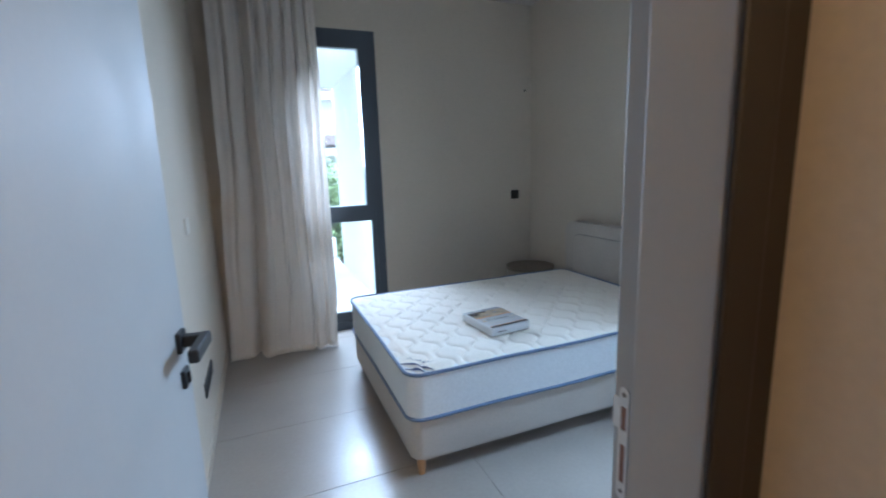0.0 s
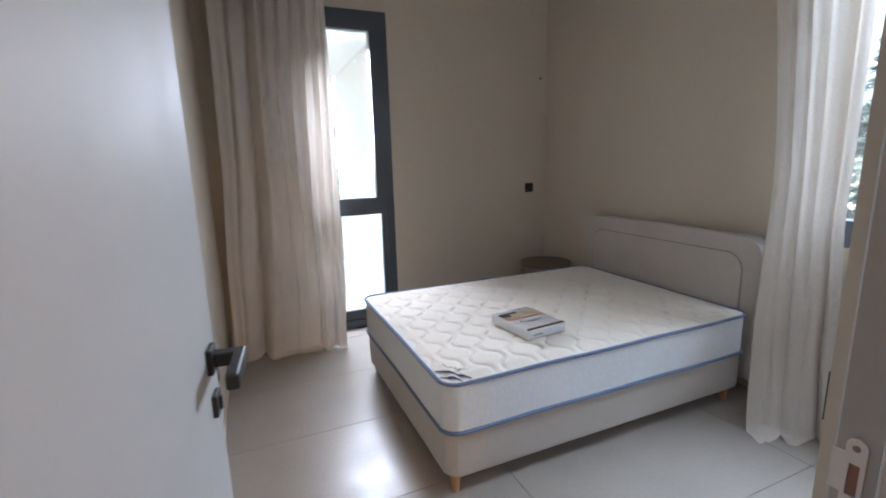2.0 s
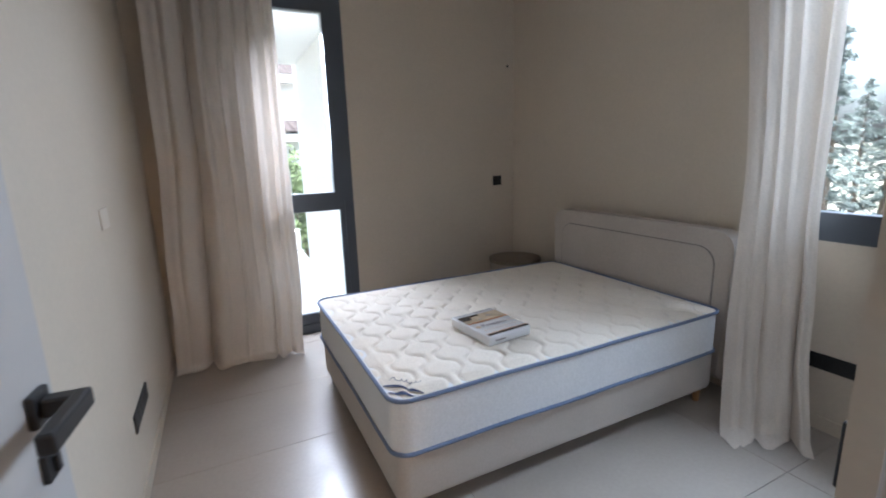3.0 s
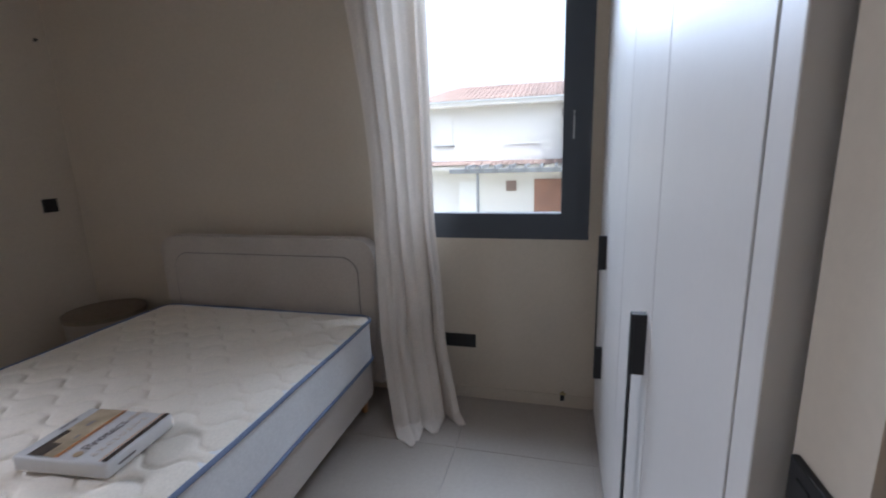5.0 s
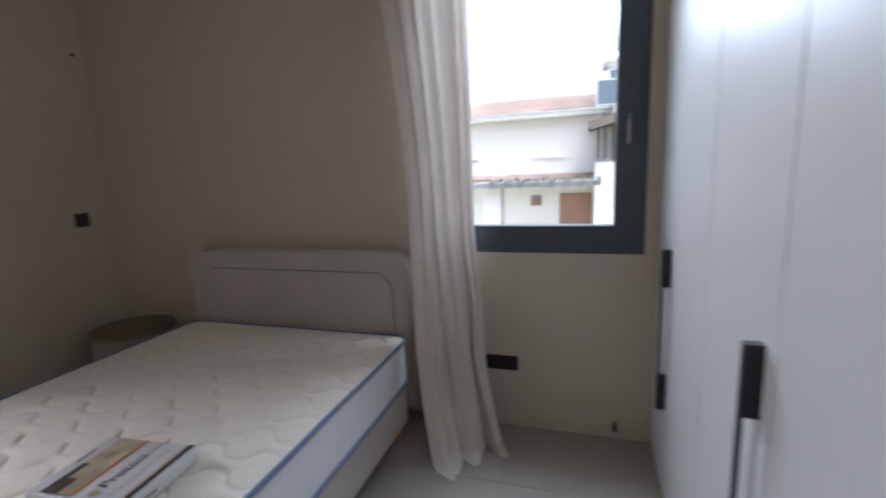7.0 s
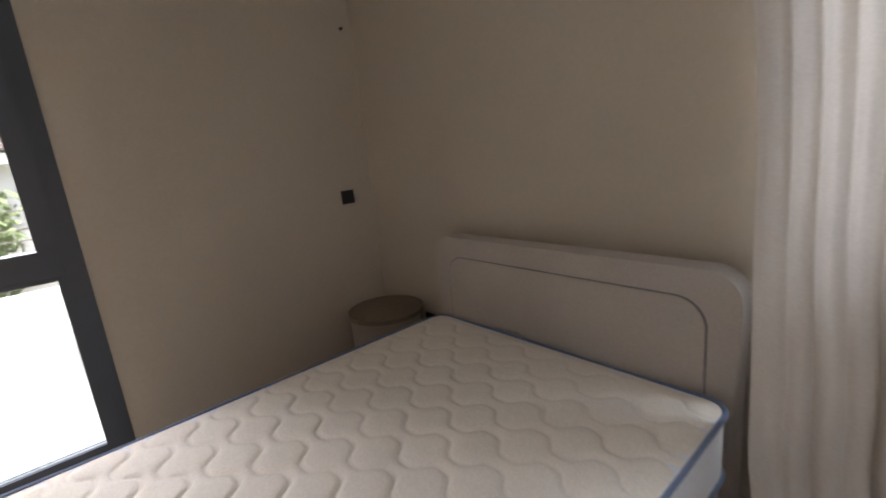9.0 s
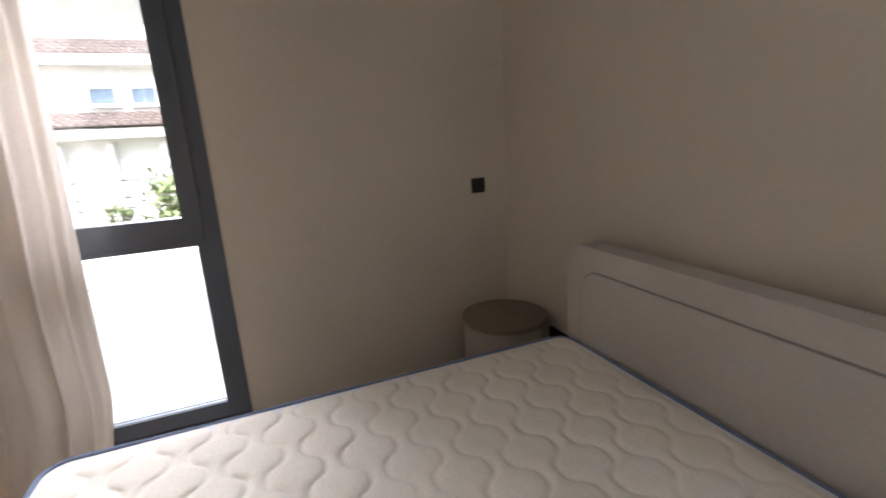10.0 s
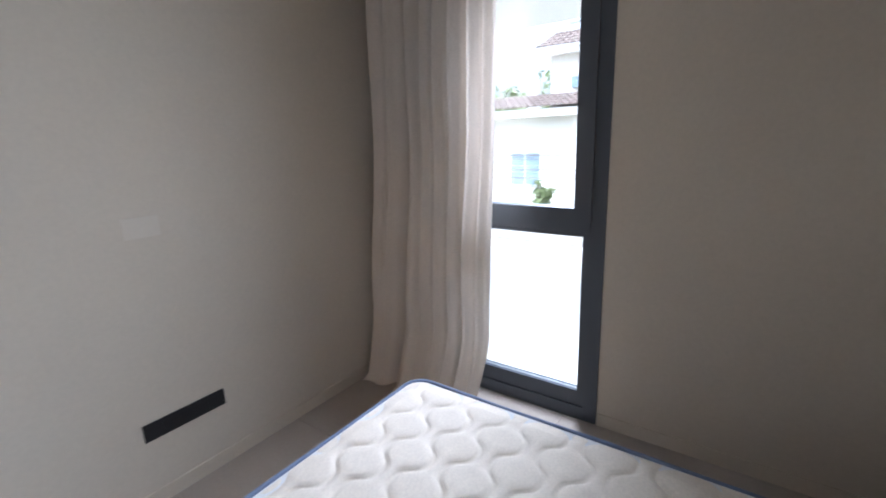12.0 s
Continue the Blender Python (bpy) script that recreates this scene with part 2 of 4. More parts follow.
def mesh_of(name, bm, mat, smooth=False):
    bmesh.ops.recalc_face_normals(bm, faces=bm.faces[:])
    me = bpy.data.meshes.new(name)
    bm.to_mesh(me)
    bm.free()
    me.materials.append(mat)
    if smooth:
        me.polygons.foreach_set("use_smooth", [True] * len(me.polygons))
        me.set_sharp_from_angle(angle=radians(38))
    return me


def part(name, bm, mat, parent, label="", smooth=False, kind=""):
    ob = new(name, mesh_of(name, bm, mat, smooth))
    ob.parent = parent
    ob.matrix_parent_inverse = parent.matrix_basis.inverted()
    return tagged(ob, label=label, kind=kind)


def thing(name, label, category, at=(0, 0, 0), group=""):
    ob = new(name)
    ob.empty_display_size = 0.1
    ob.matrix_basis = Matrix.Translation(at)
    return tagged(ob, label=label, category=category, group=group)


def setting(name, bm, mat, label="", category="", smooth=False):
    return tagged(new(name, mesh_of(name, bm, mat, smooth)), label=label, category=category, kind="structure")


def pieces(name, bm, mat, parent, places):
    """Alike pieces on one mesh."""
    me = mesh_of(name, bm, mat)
    for p in places:
        ob = new(name, me)
        ob.parent = parent
        ob.matrix_parent_inverse = parent.matrix_basis.inverted()
        ob.matrix_basis = p


# ---- the large structure ----
T = 0.28  # outer walls
N1 = (0.70, 1.513, 0.0, 2.64)    # narrow window: x0, x1, z0, z1
N2 = (-0.142, 0.98, 0.96, 2.64)  # wide window: y0, y1, z0, z1
DX0, DX1, DH = 0.10, 1.083, 2.14  # hole for the door
HY = -0.46                       # hall face of the door wall

bm = bmesh.new()
add_box(bm, LX - 0.2, N1[0], WY, WY + T, 0, CEIL)
add_box(bm, N1[1], WX + T, WY, WY + T, 0, CEIL)
add_box(bm, N1[0], N1[1], WY, WY + T, N1[3], CEIL)
setting("wall_north", bm, M_WALL, "greige painted wall with a tall narrow window", "wall")
bm = bmesh.new()
add_box(bm, WX, WX + T, -0.9, N2[0], 0, CEIL)
add_box(bm, WX, WX + T, N2[1], WY, 0, CEIL)
add_box(bm, WX, WX + T, N2[0], N2[1], 0, N2[2])
add_box(bm, WX, WX + T, N2[0], N2[1], N2[3], CEIL)
setting("wall_east", bm, M_WALL, "greige painted wall behind the bed", "wall")
setting("wall_west", box(LX - 0.2, LX, HY, WY, 0, CEIL), M_WALL, "plain greige painted wall", "wall")
bm = bmesh.new()
add_box(bm, DX1, 1.191, HY + 0.006, SY, 0, CEIL)
add_box(bm, DX0, DX1, HY + 0.006, SY - 0.06, DH, CEIL)
add_box(bm, LX, DX0, HY + 0.006, SY - 0.06, 0, CEIL)
setting("wall_south", bm, M_WALL, "greige painted wall round the doorway", "wall")
setting("wall_behind_wardrobe", box(1.2, WX, -0.95, -0.82, 0, CEIL), M_WALL, "plain wall behind the wardrobe", "wall")
bm = bmesh.new()
add_box(bm, -1.2, DX0 + 0.02, HY - 0.002, HY + 0.004, 0, 2.6)
add_box(bm, DX1 - 0.02, 1.198, HY - 0.002, HY + 0.004, 0, 2.6)
add_box(bm, DX0 + 0.02, DX1 - 0.02, HY - 0.002, HY + 0.004, DH - 0.02, 2.6)
setting("wall_hall_north", bm, M_HALL, "hall wall in warm lamp light", "wall")
setting("wall_hall_end", box(1.7, 1.8, -2.1, -0.95, 0, 2.6), M_HALL, "plain hall end wall", "wall")
setting("wall_hall_corner", box(1.062, 1.2, -0.95, HY - 0.002, 0, 2.6), M_HALL, "plain hall wall corner", "wall")
setting("wall_hall_return", box(1.2, 1.7, -0.96, -0.95, 0, 2.6), M_HALL, "plain hall wall return", "wall")
setting("wall_hall_south", box(-1.2, 1.7, -2.1, -2.0, 0, 2.6), M_HALL, "plain hall back wall", "wall")
setting("wall_hall_west", box(-1.3, -1.2, -2.1, HY, 0, 2.6), M_HALL, "plain hall side wall", "wall")
setting("ceiling", box(LX - 0.2, WX + T, HY, WY + T, CEIL, CEIL + 0.25), M_CEIL, "white painted bedroom ceiling", "ceiling")
setting("ceiling_wardrobe_recess", box(1.2, WX, -0.95, HY, CEIL, CEIL + 0.25), M_CEIL, "white painted ceiling over the wardrobe", "ceiling")
setting("ceiling_hall", box(-1.3, 1.8, -2.1, HY - 0.004, 2.6, 2.75), M_CEIL, "white painted hall ceiling", "ceiling")

# floor: grout bed and large porcelain tiles
floor = setting("floor", box(-1.3, WX + 0.02, -2.1, WY + 0.02, -0.2, -0.004), M_GROUT, "floor of large beige porcelain tiles", "floor")
TW, TD = 1.29, 0.645
xs = [-1.24 + TW * k for k in range(4)]
ys = [-2.105 + TD * k for k in range(9)]
for x in xs:
    for y in ys:
        x1, y1 = min(x + TW, WX + 0.02), min(y + TD, WY + 0.02)
        part("tile", box(x + 0.0012, x1 - 0.0012, y + 0.0012, y1 - 0.0012, -0.012, 0.0, bevel=0.0008, segments=1), M_TILE, floor)

# low skirting, painted like the wall
bm = bmesh.new()
add_box(bm, N1[1] + 0.004, WX - 0.008, WY - 0.008, WY, 0.0, 0.07)
add_box(bm, LX + 0.008, N1[0] - 0.004, WY - 0.008, WY, 0.0, 0.07)
add_box(bm, WX - 0.008, WX, -0.19, WY, 0.0, 0.07)
add_box(bm, LX, LX + 0.008, -0.2, WY, 0.0, 0.07)
setting("baseboard", bm, M_WALL, "low flush skirting painted like the wall", "baseboard")


# ---- windows ----
def bar_frame(axis, a0, a1, z0, z1, w, d0, d1, wb=None, wt=None, bevel=0.003):
    """Four mitre-like bars round an opening in a wall, as one mesh. axis 'x': the wall runs along x."""
    wb, wt = wb or w, wt or w
    bm = bmesh.new()
    for u0, u1, v0, v1 in ((a0, a0 + w, z0, z1), (a1 - w, a1, z0, z1), (a0 + w, a1 - w, z0, z0 + wb), (a0 + w, a1 - w, z1 - wt, z1)):
        if axis == "x":
            add_box(bm, u0, u1, d0, d1, v0, v1)
        else:
            add_box(bm, d0, d1, u0, u1, v0, v1)
    return bm


win = tagged(thing("window_1", "tall narrow window with anthracite frame, fixed lower pane", "window"), kind="structure")
part("window_frame", bar_frame("x", N1[0], N1[1], N1[2], N1[3], 0.075, WY - 0.004, WY + 0.075, wb=0.075), M_FRAME, win)
part("mullion", box(N1[0] + 0.075, N1[1] - 0.075, WY - 0.003, WY + 0.075, 1.03, 1.10, bevel=0.003), M_FRAME, win)
sash = part("sash", bar_frame("x", N1[0] + 0.068, N1[1] - 0.068, 1.085, 2.575, 0.085, WY - 0.016, WY + 0.06, wb=0.068), M_FRAME, win)
part("pane", box(N1[0] + 0.14, N1[1] - 0.14, WY + 0.035, WY + 0.055, 1.14, 2.51), M_GLASS, win).visible_shadow = False
part("bead", bar_frame("x", N1[0] + 0.075, N1[1] - 0.075, 0.075, 1.032, 0.036, WY + 0.006, WY + 0.06, wb=0.088, wt=0.024), M_FRAME, win)
part("pane", box(N1[0] + 0.10, N1[1] - 0.10, WY + 0.035, WY + 0.055, 0.13, 1.015), M_GLASS, win).visible_shadow = False
part("gasket", bar_frame("x", N1[0] + 0.149, N1[1] - 0.149, 1.149, 2.494, 0.006, WY + 0.028, WY + 0.036), M_STEEL, win, "pale glazing spacer")
part("gasket", bar_frame("x", N1[0] + 0.108, N1[1] - 0.108, 0.159, 1.009, 0.006, WY + 0.028, WY + 0.036), M_STEEL, win, "pale glazing spacer")
part("window_sill", box(N1[0], N1[1], WY + 0.078, WY + T + 0.02, -0.03, 0.02), M_TERRACE, win, "pale stone outer threshold")

win = tagged(thing("window_2", "wide casement window with anthracite frame over a painted sill wall", "window"), kind="structure")
part("window_frame", bar_frame("y", N2[0], N2[1], N2[2], N2[3], 0.062, WX - 0.004, WX + 0.075), M_FRAME, win)
part("sash", bar_frame("y", N2[0] + 0.055, N2[1] - 0.055, N2[2] + 0.055, N2[3] - 0.055, 0.083, WX - 0.016, WX + 0.06), M_FRAME, win)
part("pane", box(WX + 0.035, WX + 0.055, N2[0] + 0.125, N2[1] - 0.125, N2[2] + 0.125, N2[3] - 0.125), M_GLASS, win).visible_shadow = False
part("gasket", bar_frame("y", N2[0] + 0.134, N2[1] - 0.134, N2[2] + 0.134, N2[3] - 0.134, 0.006, WX + 0.028, WX + 0.036), M_STEEL, win, "pale glazing spacer")
handle = part("handle", box(WX - 0.03, WX - 0.016, N2[0] + 0.078, N2[0] + 0.097, 1.57, 1.61, bevel=0.004), M_FRAME, win, "slim anthracite window handle")
# the dark handle's highlight line is put in as a thin pale steel grip
part("grip", tube([(WX - 0.028, N2[0] + 0.0875, 1.60), (WX - 0.052, N2[0] + 0.0875, 1.60), (WX - 0.058, N2[0] + 0.0875, 1.57), (WX - 0.054, N2[0] + 0.0875, 1.47)], 0.0042), M_STEEL, handle, "slim grip, pale steel for its highlight line", smooth=True)
part("window_sill", box(WX + 0.078, WX + T + 0.03, N2[0], N2[1], N2[2] - 0.03, N2[2] + 0.015), M_TERRACE, win, "pale stone outer sill")

# ---- door frame and the open door ----
frame_ob = tagged(thing("door_frame", "white lacquered door frame with a pale strike plate", "door frame"), kind="structure")
JX0, JX1, JY0, JY1 = 0.145, 0.965, HY - 0.012, -0.295
# jambs, lintel and stops take the darker lacquer, their shade in its colour
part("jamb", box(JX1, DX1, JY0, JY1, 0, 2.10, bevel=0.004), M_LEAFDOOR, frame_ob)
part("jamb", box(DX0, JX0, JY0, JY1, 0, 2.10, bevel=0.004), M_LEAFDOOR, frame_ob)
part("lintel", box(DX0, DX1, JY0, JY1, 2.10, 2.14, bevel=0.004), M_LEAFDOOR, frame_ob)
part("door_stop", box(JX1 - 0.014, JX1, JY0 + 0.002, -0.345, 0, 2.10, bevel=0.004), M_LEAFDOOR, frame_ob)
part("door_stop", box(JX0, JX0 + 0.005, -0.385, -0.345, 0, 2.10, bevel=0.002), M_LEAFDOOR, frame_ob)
part("architrave", box(JX1 - 0.018, JX1 + 0.05, HY - 0.022, JY0 - 0.001, 0, 2.15, bevel=0.004), M_BRONZE, frame_ob, "dark bronze outer trim")
part("architrave", box(JX1 + 0.052, DX1 + 0.017, HY - 0.016, HY - 0.003, 0, 2.15, bevel=0.003), M_BRONZE, frame_ob, "dark bronze outer trim")
part("architrave", box(DX0 - 0.035, JX0 - 0.01, HY - 0.022, JY0, 0, 2.15, bevel=0.004), M_DOOR, frame_ob)
SZ, SP0, SP1 = 1.115, -0.330, -0.309
bm = bmesh.new()
for y0, y1, z0, z1 in ((SP0, SP1, SZ - 0.033, SZ - 0.010), (SP0, SP0 + 0.005, SZ - 0.17, SZ - 0.033), (SP1 - 0.005, SP1, SZ - 0.17, SZ - 0.033),
                       (SP0 + 0.005, SP1 - 0.005, SZ - 0.10, SZ - 0.075), (SP0, SP1, SZ - 0.19, SZ - 0.17), (SP1, -0.2965, SZ - 0.075, SZ - 0.022)):
    add_box(bm, JX1 - 0.0025, JX1 - 0.0002, y0, y1, z0, z1)
for z, sign in ((SZ - 0.010, 1), (SZ - 0.19, -1)):
    mid, rad = (SP0 + SP1) / 2, (SP1 - SP0) / 2
    arc = [(mid + rad * math.cos(math.pi * k / 12), z + sign * rad * math.sin(math.pi * k / 12)) for k in range(13)]
    near = [bm.verts.new((JX1 - 0.0025, y, h)) for y, h in arc]
    far = [bm.verts.new((JX1 - 0.0002, y, h)) for y, h in arc]
    bm.faces.new(near)
    for k in range(12):
        bm.faces.new((near[k], far[k], far[k + 1], near[k + 1]))
strike = part("strike_plate", bm, M_STRIKE, frame_ob, "pale satin strike plate")
for z0, z1 in ((SZ - 0.074, SZ - 0.034), (SZ - 0.169, SZ - 0.101)):
    part("latch_hole", box(JX1 - 0.0012, JX1 - 0.0004, SP0 + 0.0052, SP1 - 0.0052, z0, z1), M_BROWNWOOD, strike, "dark brown latch hole")
for z in (SZ - 0.012, SZ - 0.185):
    part("screw", tube([(JX1 - 0.001, (SP0 + SP1) / 2, z), (JX1 - 0.0035, (SP0 + SP1) / 2, z)], 0.004, 12), M_SEAM, strike, "grey screw head")

door = tagged(thing("door_1", "white lacquered bedroom door standing open, black lever handle", "door", at=(JX0 + 0.005, -0.297, 0)), kind="structure")
turn = pose(JX0 + 0.005, -0.297, 0, 0, 0, -6.0)


def on_door(bm):
    bm.transform(turn)
    return bm


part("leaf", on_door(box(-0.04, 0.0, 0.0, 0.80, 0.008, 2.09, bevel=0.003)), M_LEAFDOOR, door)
lever = part("lever_handle", on_door(box(0.0, 0.012, 0.708, 0.762, 1.03, 1.084, bevel=0.003)), M_BLACK, door, "matt black lever handle")
part("neck", on_door(box(0.012, 0.06, 0.72, 0.75, 1.042, 1.072, bevel=0.004)), M_BLACK, lever)
part("grip", on_door(box(0.05, 0.074, 0.605, 0.75, 1.041, 1.073, bevel=0.005)), M_BLACK, lever)
rose = part("key_rose", on_door(box(0.0, 0.011, 0.71, 0.758, 0.935, 0.983, bevel=0.003)), M_BLACK, door, "matt black square key rose")
part("cylinder", on_door(box(0.011, 0.017, 0.728, 0.740, 0.945, 0.973, bevel=0.002)), M_BLACK, rose)
for z in (0.25, 1.05, 1.85):
    part("hinge", tube([(JX0 + 0.002, -0.291, z), (JX0 + 0.002, -0.291, z + 0.09)], 0.007), M_STEEL, door, smooth=True)

# ---- wardrobe ----
ward = thing("wardrobe", "built-in white wardrobe with long black bar handles", "wardrobe")
WF = -0.20
part("side_panel", box(1.205, 1.259, -0.80, WF, 0, 2.96, bevel=0.002), M_WARD, ward)
part("carcass", box(1.259, WX - 0.004, -0.80, WF - 0.024, 0.0, 2.96), M_WARD, ward)
seams = [1.264, 1.74, 2.227, 2.714, WX - 0.02]
for k in range(4):
    leaf = part("door", box(seams[k] + 0.0018, seams[k + 1] - 0.0018, WF - 0.022, WF, 0.006, 2.95, bevel=0.0015), M_WARD, ward)
    if k in (1, 3):
        hx, zb, zt = seams[k] + 0.056, 0.37, 1.045
        grip = part("handle", box(hx - 0.012, hx + 0.012, WF + 0.028, WF + 0.034, zb, zt, bevel=0.001), M_BLACK, leaf, "matt black flat bar handle")
        for z in (zb, zt - 0.15):
            part("end_block", box(hx - 0.012, hx + 0.012, WF, WF + 0.028, z, z + 0.15), M_BLACK, grip)
part("filler", box(WX - 0.019, WX - 0.001, WF - 0.024, WF - 0.004, 0, 2.96), M_WARD, ward)
part("top_filler", box(1.259, WX - 0.004, WF - 0.06, WF - 0.03, 2.96, CEIL), M_WARD, ward)

# ---- bed ----
BX0, BX1, BY0, BY1 = 1.0, 2.912, 0.995, 2.395
bed = thing("bed_base", "light grey upholstered bed base with headboard on beech legs", "bed", at=(BX0, BY0, 0))
part("frame", prism(rounded(BX0 + 0.012, BX1, BY0 + 0.012, BY1 - 0.012, 0.05), 0.093, 0.302, bevel=0.014, segments=3), M_BASE, bed, smooth=True)
for lx, ly in ((BX0 + 0.06, BY0 + 0.055), (BX0 + 0.06, BY1 - 0.055), (BX1 - 0.08, BY0 + 0.055), (BX1 - 0.08, BY1 - 0.055)):
    part("leg", tube([(lx, ly, 0.0), (lx, ly, 0.05), (lx, ly, 0.096)], [0.017, 0.021, 0.026], sides=16), M_BEECH, bed, "varnished beech leg", smooth=True)


def headboard_panel(x0, x1, y0, y1, z0, z1, r, bevel):
    """A board upright in the y-z plane with two round upper corners and soft rims."""
    pts = [(y0, z0), (y1, z0)]
    pts += [(y1 - r + r * math.cos(radians(a)), z1 - r + r * math.sin(radians(a))) for a in range(0, 91, 9)]
    pts += [(y0 + r + r * math.cos(radians(a)), z1 - r + r * math.sin(radians(a))) for a in range(90, 181, 9)]
    bm = prism(pts, x0, x1, bevel=bevel, segments=4)
    bm.transform(Matrix(((0, 0, 1, 0), (1, 0, 0, 0), (0, 1, 0, 0), (0, 0, 0, 1))))
    return bm


HB0, HB1, HZ = 0.985, 2.425, 0.970
head = part("headboard", headboard_panel(2.945, 3.045, HB0, HB1, 0.11, HZ, 0.105, 0.034), M_BASE, bed, smooth=True)
part("inset_panel", headboard_panel(2.938, 2.96, HB0 + 0.103, HB1 - 0.103, 0.30, HZ - 0.103, 0.10, 0.006), M_BASE, head, smooth=True)
yA, yB, zT, r = HB0 + 0.10, HB1 - 0.10, HZ - 0.10, 0.102
welt = [(2.944, yB, 0.40), (2.944, yB, zT - r)]
welt += [(2.944, yB - r + r * math.cos(radians(a)), zT - r + r * math.sin(radians(a))) for a in range(9, 91, 9)]
welt += [(2.944, yA + r + r * math.cos(radians(a)), zT - r + r * math.sin(radians(a))) for a in range(90, 181, 9)]
welt += [(2.944, yA, 0.40)]
part("welt", tube(welt, 0.0034, sides=6), M_SEAM, head, "grey welt seam", smooth=True)

# mattress: border, quilted top, piping
matt = thing("mattress", "white quilted mattress with blue-grey piping, bare on the bed", "mattress", at=(BX0, BY0, 0.303))
MZ0, MZ1, MR = 0.306, 0.540, 0.075
part("border", prism(rounded(BX0, BX1, BY0, BY1, MR, 10), MZ0, MZ1, bevel=0.012, segments=3), M_BORDER, matt, smooth=True)


def quilt_height(x, y):
    """Puffed ogee cells between wavy seams that run across the bed, soft towards the rim."""
    u, v = (x - BX0 - 0.0085) / 0.1065, (y - 2.335) / 0.215
    k = math.floor(u)
    s = math.tanh(1.5 * math.sin(2 * math.pi * (v + 0.25))) / math.tanh(1.5)
    gap = min(abs(u - line - (-0.27 if line % 2 else 0.27) * s) for line in (k - 1, k, k + 1, k + 2))
    edge = min(x - BX0, BX1 - x, y - BY0, BY1 - y)
    puff = (1.0 - math.exp(-(gap / 0.10) ** 2)) * (0.62 + 0.38 * min(1.0, gap / 0.5))
    rim = min(1.0, max(0.0, edge / 0.06))
    worn = 0.75 + 0.35 * noise.noise(Vector((x * 2.2, y * 2.2, 3.0)))
    return MZ1 - 0.004 + 0.0145 * puff * worn * (0.3 + 0.7 * rim) + 0.006 * rim + 0.0025 * noise.noise(Vector((x * 5, y * 5, 0)))


bm = bmesh.new()
NX, NY = 300, 220
grid = []
for i in range(NX + 1):
    row = []
    for j in range(NY + 1):
        x = BX0 + 0.008 + (BX1 - BX0 - 0.016) * i / NX
        y = BY0 + 0.008 + (BY1 - BY0 - 0.016) * j / NY
        # pull the square's corners onto the rounded rim
        rr = MR - 0.008
        cx = min(max(x, BX0 + 0.008 + rr), BX1 - 0.008 - rr)
        cy = min(max(y, BY0 + 0.008 + rr), BY1 - 0.008 - rr)
        dx, dy = x - cx, y - cy
        if dx and dy:
            m = max(abs(dx), abs(dy))
            d = math.hypot(dx, dy)
            x, y = cx + dx * m / d, cy + dy * m / d
        row.append(bm.verts.new((x, y, quilt_height(x, y))))
    grid.append(row)
for i in range(NX):
    for j in range(NY):
        bm.faces.new((grid[i][j], grid[i + 1][j], grid[i + 1][j + 1], grid[i][j + 1]))
part("quilted_top", bm, M_TICK, matt, "off-white quilted knit top", smooth=True)
for z in (MZ1 - 0.002, MZ0 + 0.008):
    line = [(x, y, z + 0.0025 * math.sin(9 * x + 7 * y)) for x, y in rounded(BX0 - 0.003, BX1 + 0.003, BY0 - 0.003, BY1 + 0.003, MR, 10)]
    dense = []
    for a in range(len(line)):
        p, q = Vector(line[a]), Vector(line[(a + 1) % len(line)])
        for k in range(max(1, int((q - p).length / 0.08))):
            dense.append(p.lerp(q, k / max(1, int((q - p).length / 0.08))))
    part("piping", tube([(p.x, p.y, z + 0.002 * math.sin(9 * p.x + 7 * p.y)) for p in dense], 0.0088, sides=8, closed=True), M_PIPING, matt, "blue-grey piping", smooth=True)
# logo and scribble printed on the mattress corner
def on_quilt(x, y, lift=0.003):
    return (x, y, quilt_height(x, y) + lift)


def quilt_ribbon(points, width):
    """A printed band that lies on the quilted top along a line."""
    bm = bmesh.new()
    rows = []
    for i, p in enumerate(points):
        a, b = Vector(points[max(0, i - 1)]), Vector(points[min(len(points) - 1, i + 1)])
        d = (b - a).normalized()
        s = Vector((-d.y, d.x)) * width * (0.35 + 0.65 * math.sin(math.pi * (0.12 + 0.8 * i / (len(points) - 1)))) / 2
        rows.append([bm.verts.new(on_quilt(p[0] + s.x * k, p[1] + s.y * k)) for k in (1, 0, -1)])
    for A, B in zip(rows, rows[1:]):
        for k in range(2):
            bm.faces.new((A[k], A[k + 1], B[k + 1], B[k]))
    return bm


for start, bend, end, w in (((0.010, 0.140), (0.074, 0.083), (0.126, 0.012), 0.014), ((0.010, 0.081), (0.058, 0.048), (0.086, 0.012), 0.018)):
    arc = []
    for k in range(25):
        t = k / 24
        x, y = ((1 - t) ** 2 * start[i] + 2 * t * (1 - t) * bend[i] + t * t * end[i] for i in (0, 1))
        arc.append((BX0 + x, BY0 + y))
    part("print", quilt_ribbon(arc, w), M_NAVY, matt, "navy printed band")
script = []
for k in np.linspace(0, 1, 90):
    lift = 0.022 + (0.020 * math.sin(9 * k) if k < 0.35 else 0.009 * math.sin(46 * k))
    back = 0.012 * math.cos(9 * k) if k < 0.35 else 0.004 * math.cos(46 * k)
    script.append((BX0 + 0.018 + 0.112 * k + 0.64 * lift + 0.77 * back, BY0 + 0.150 - 0.088 * k + 0.77 * lift - 0.64 * back))
part("print", quilt_ribbon(script, 0.0030), M_NAVY, matt, "thin navy printed scribble")


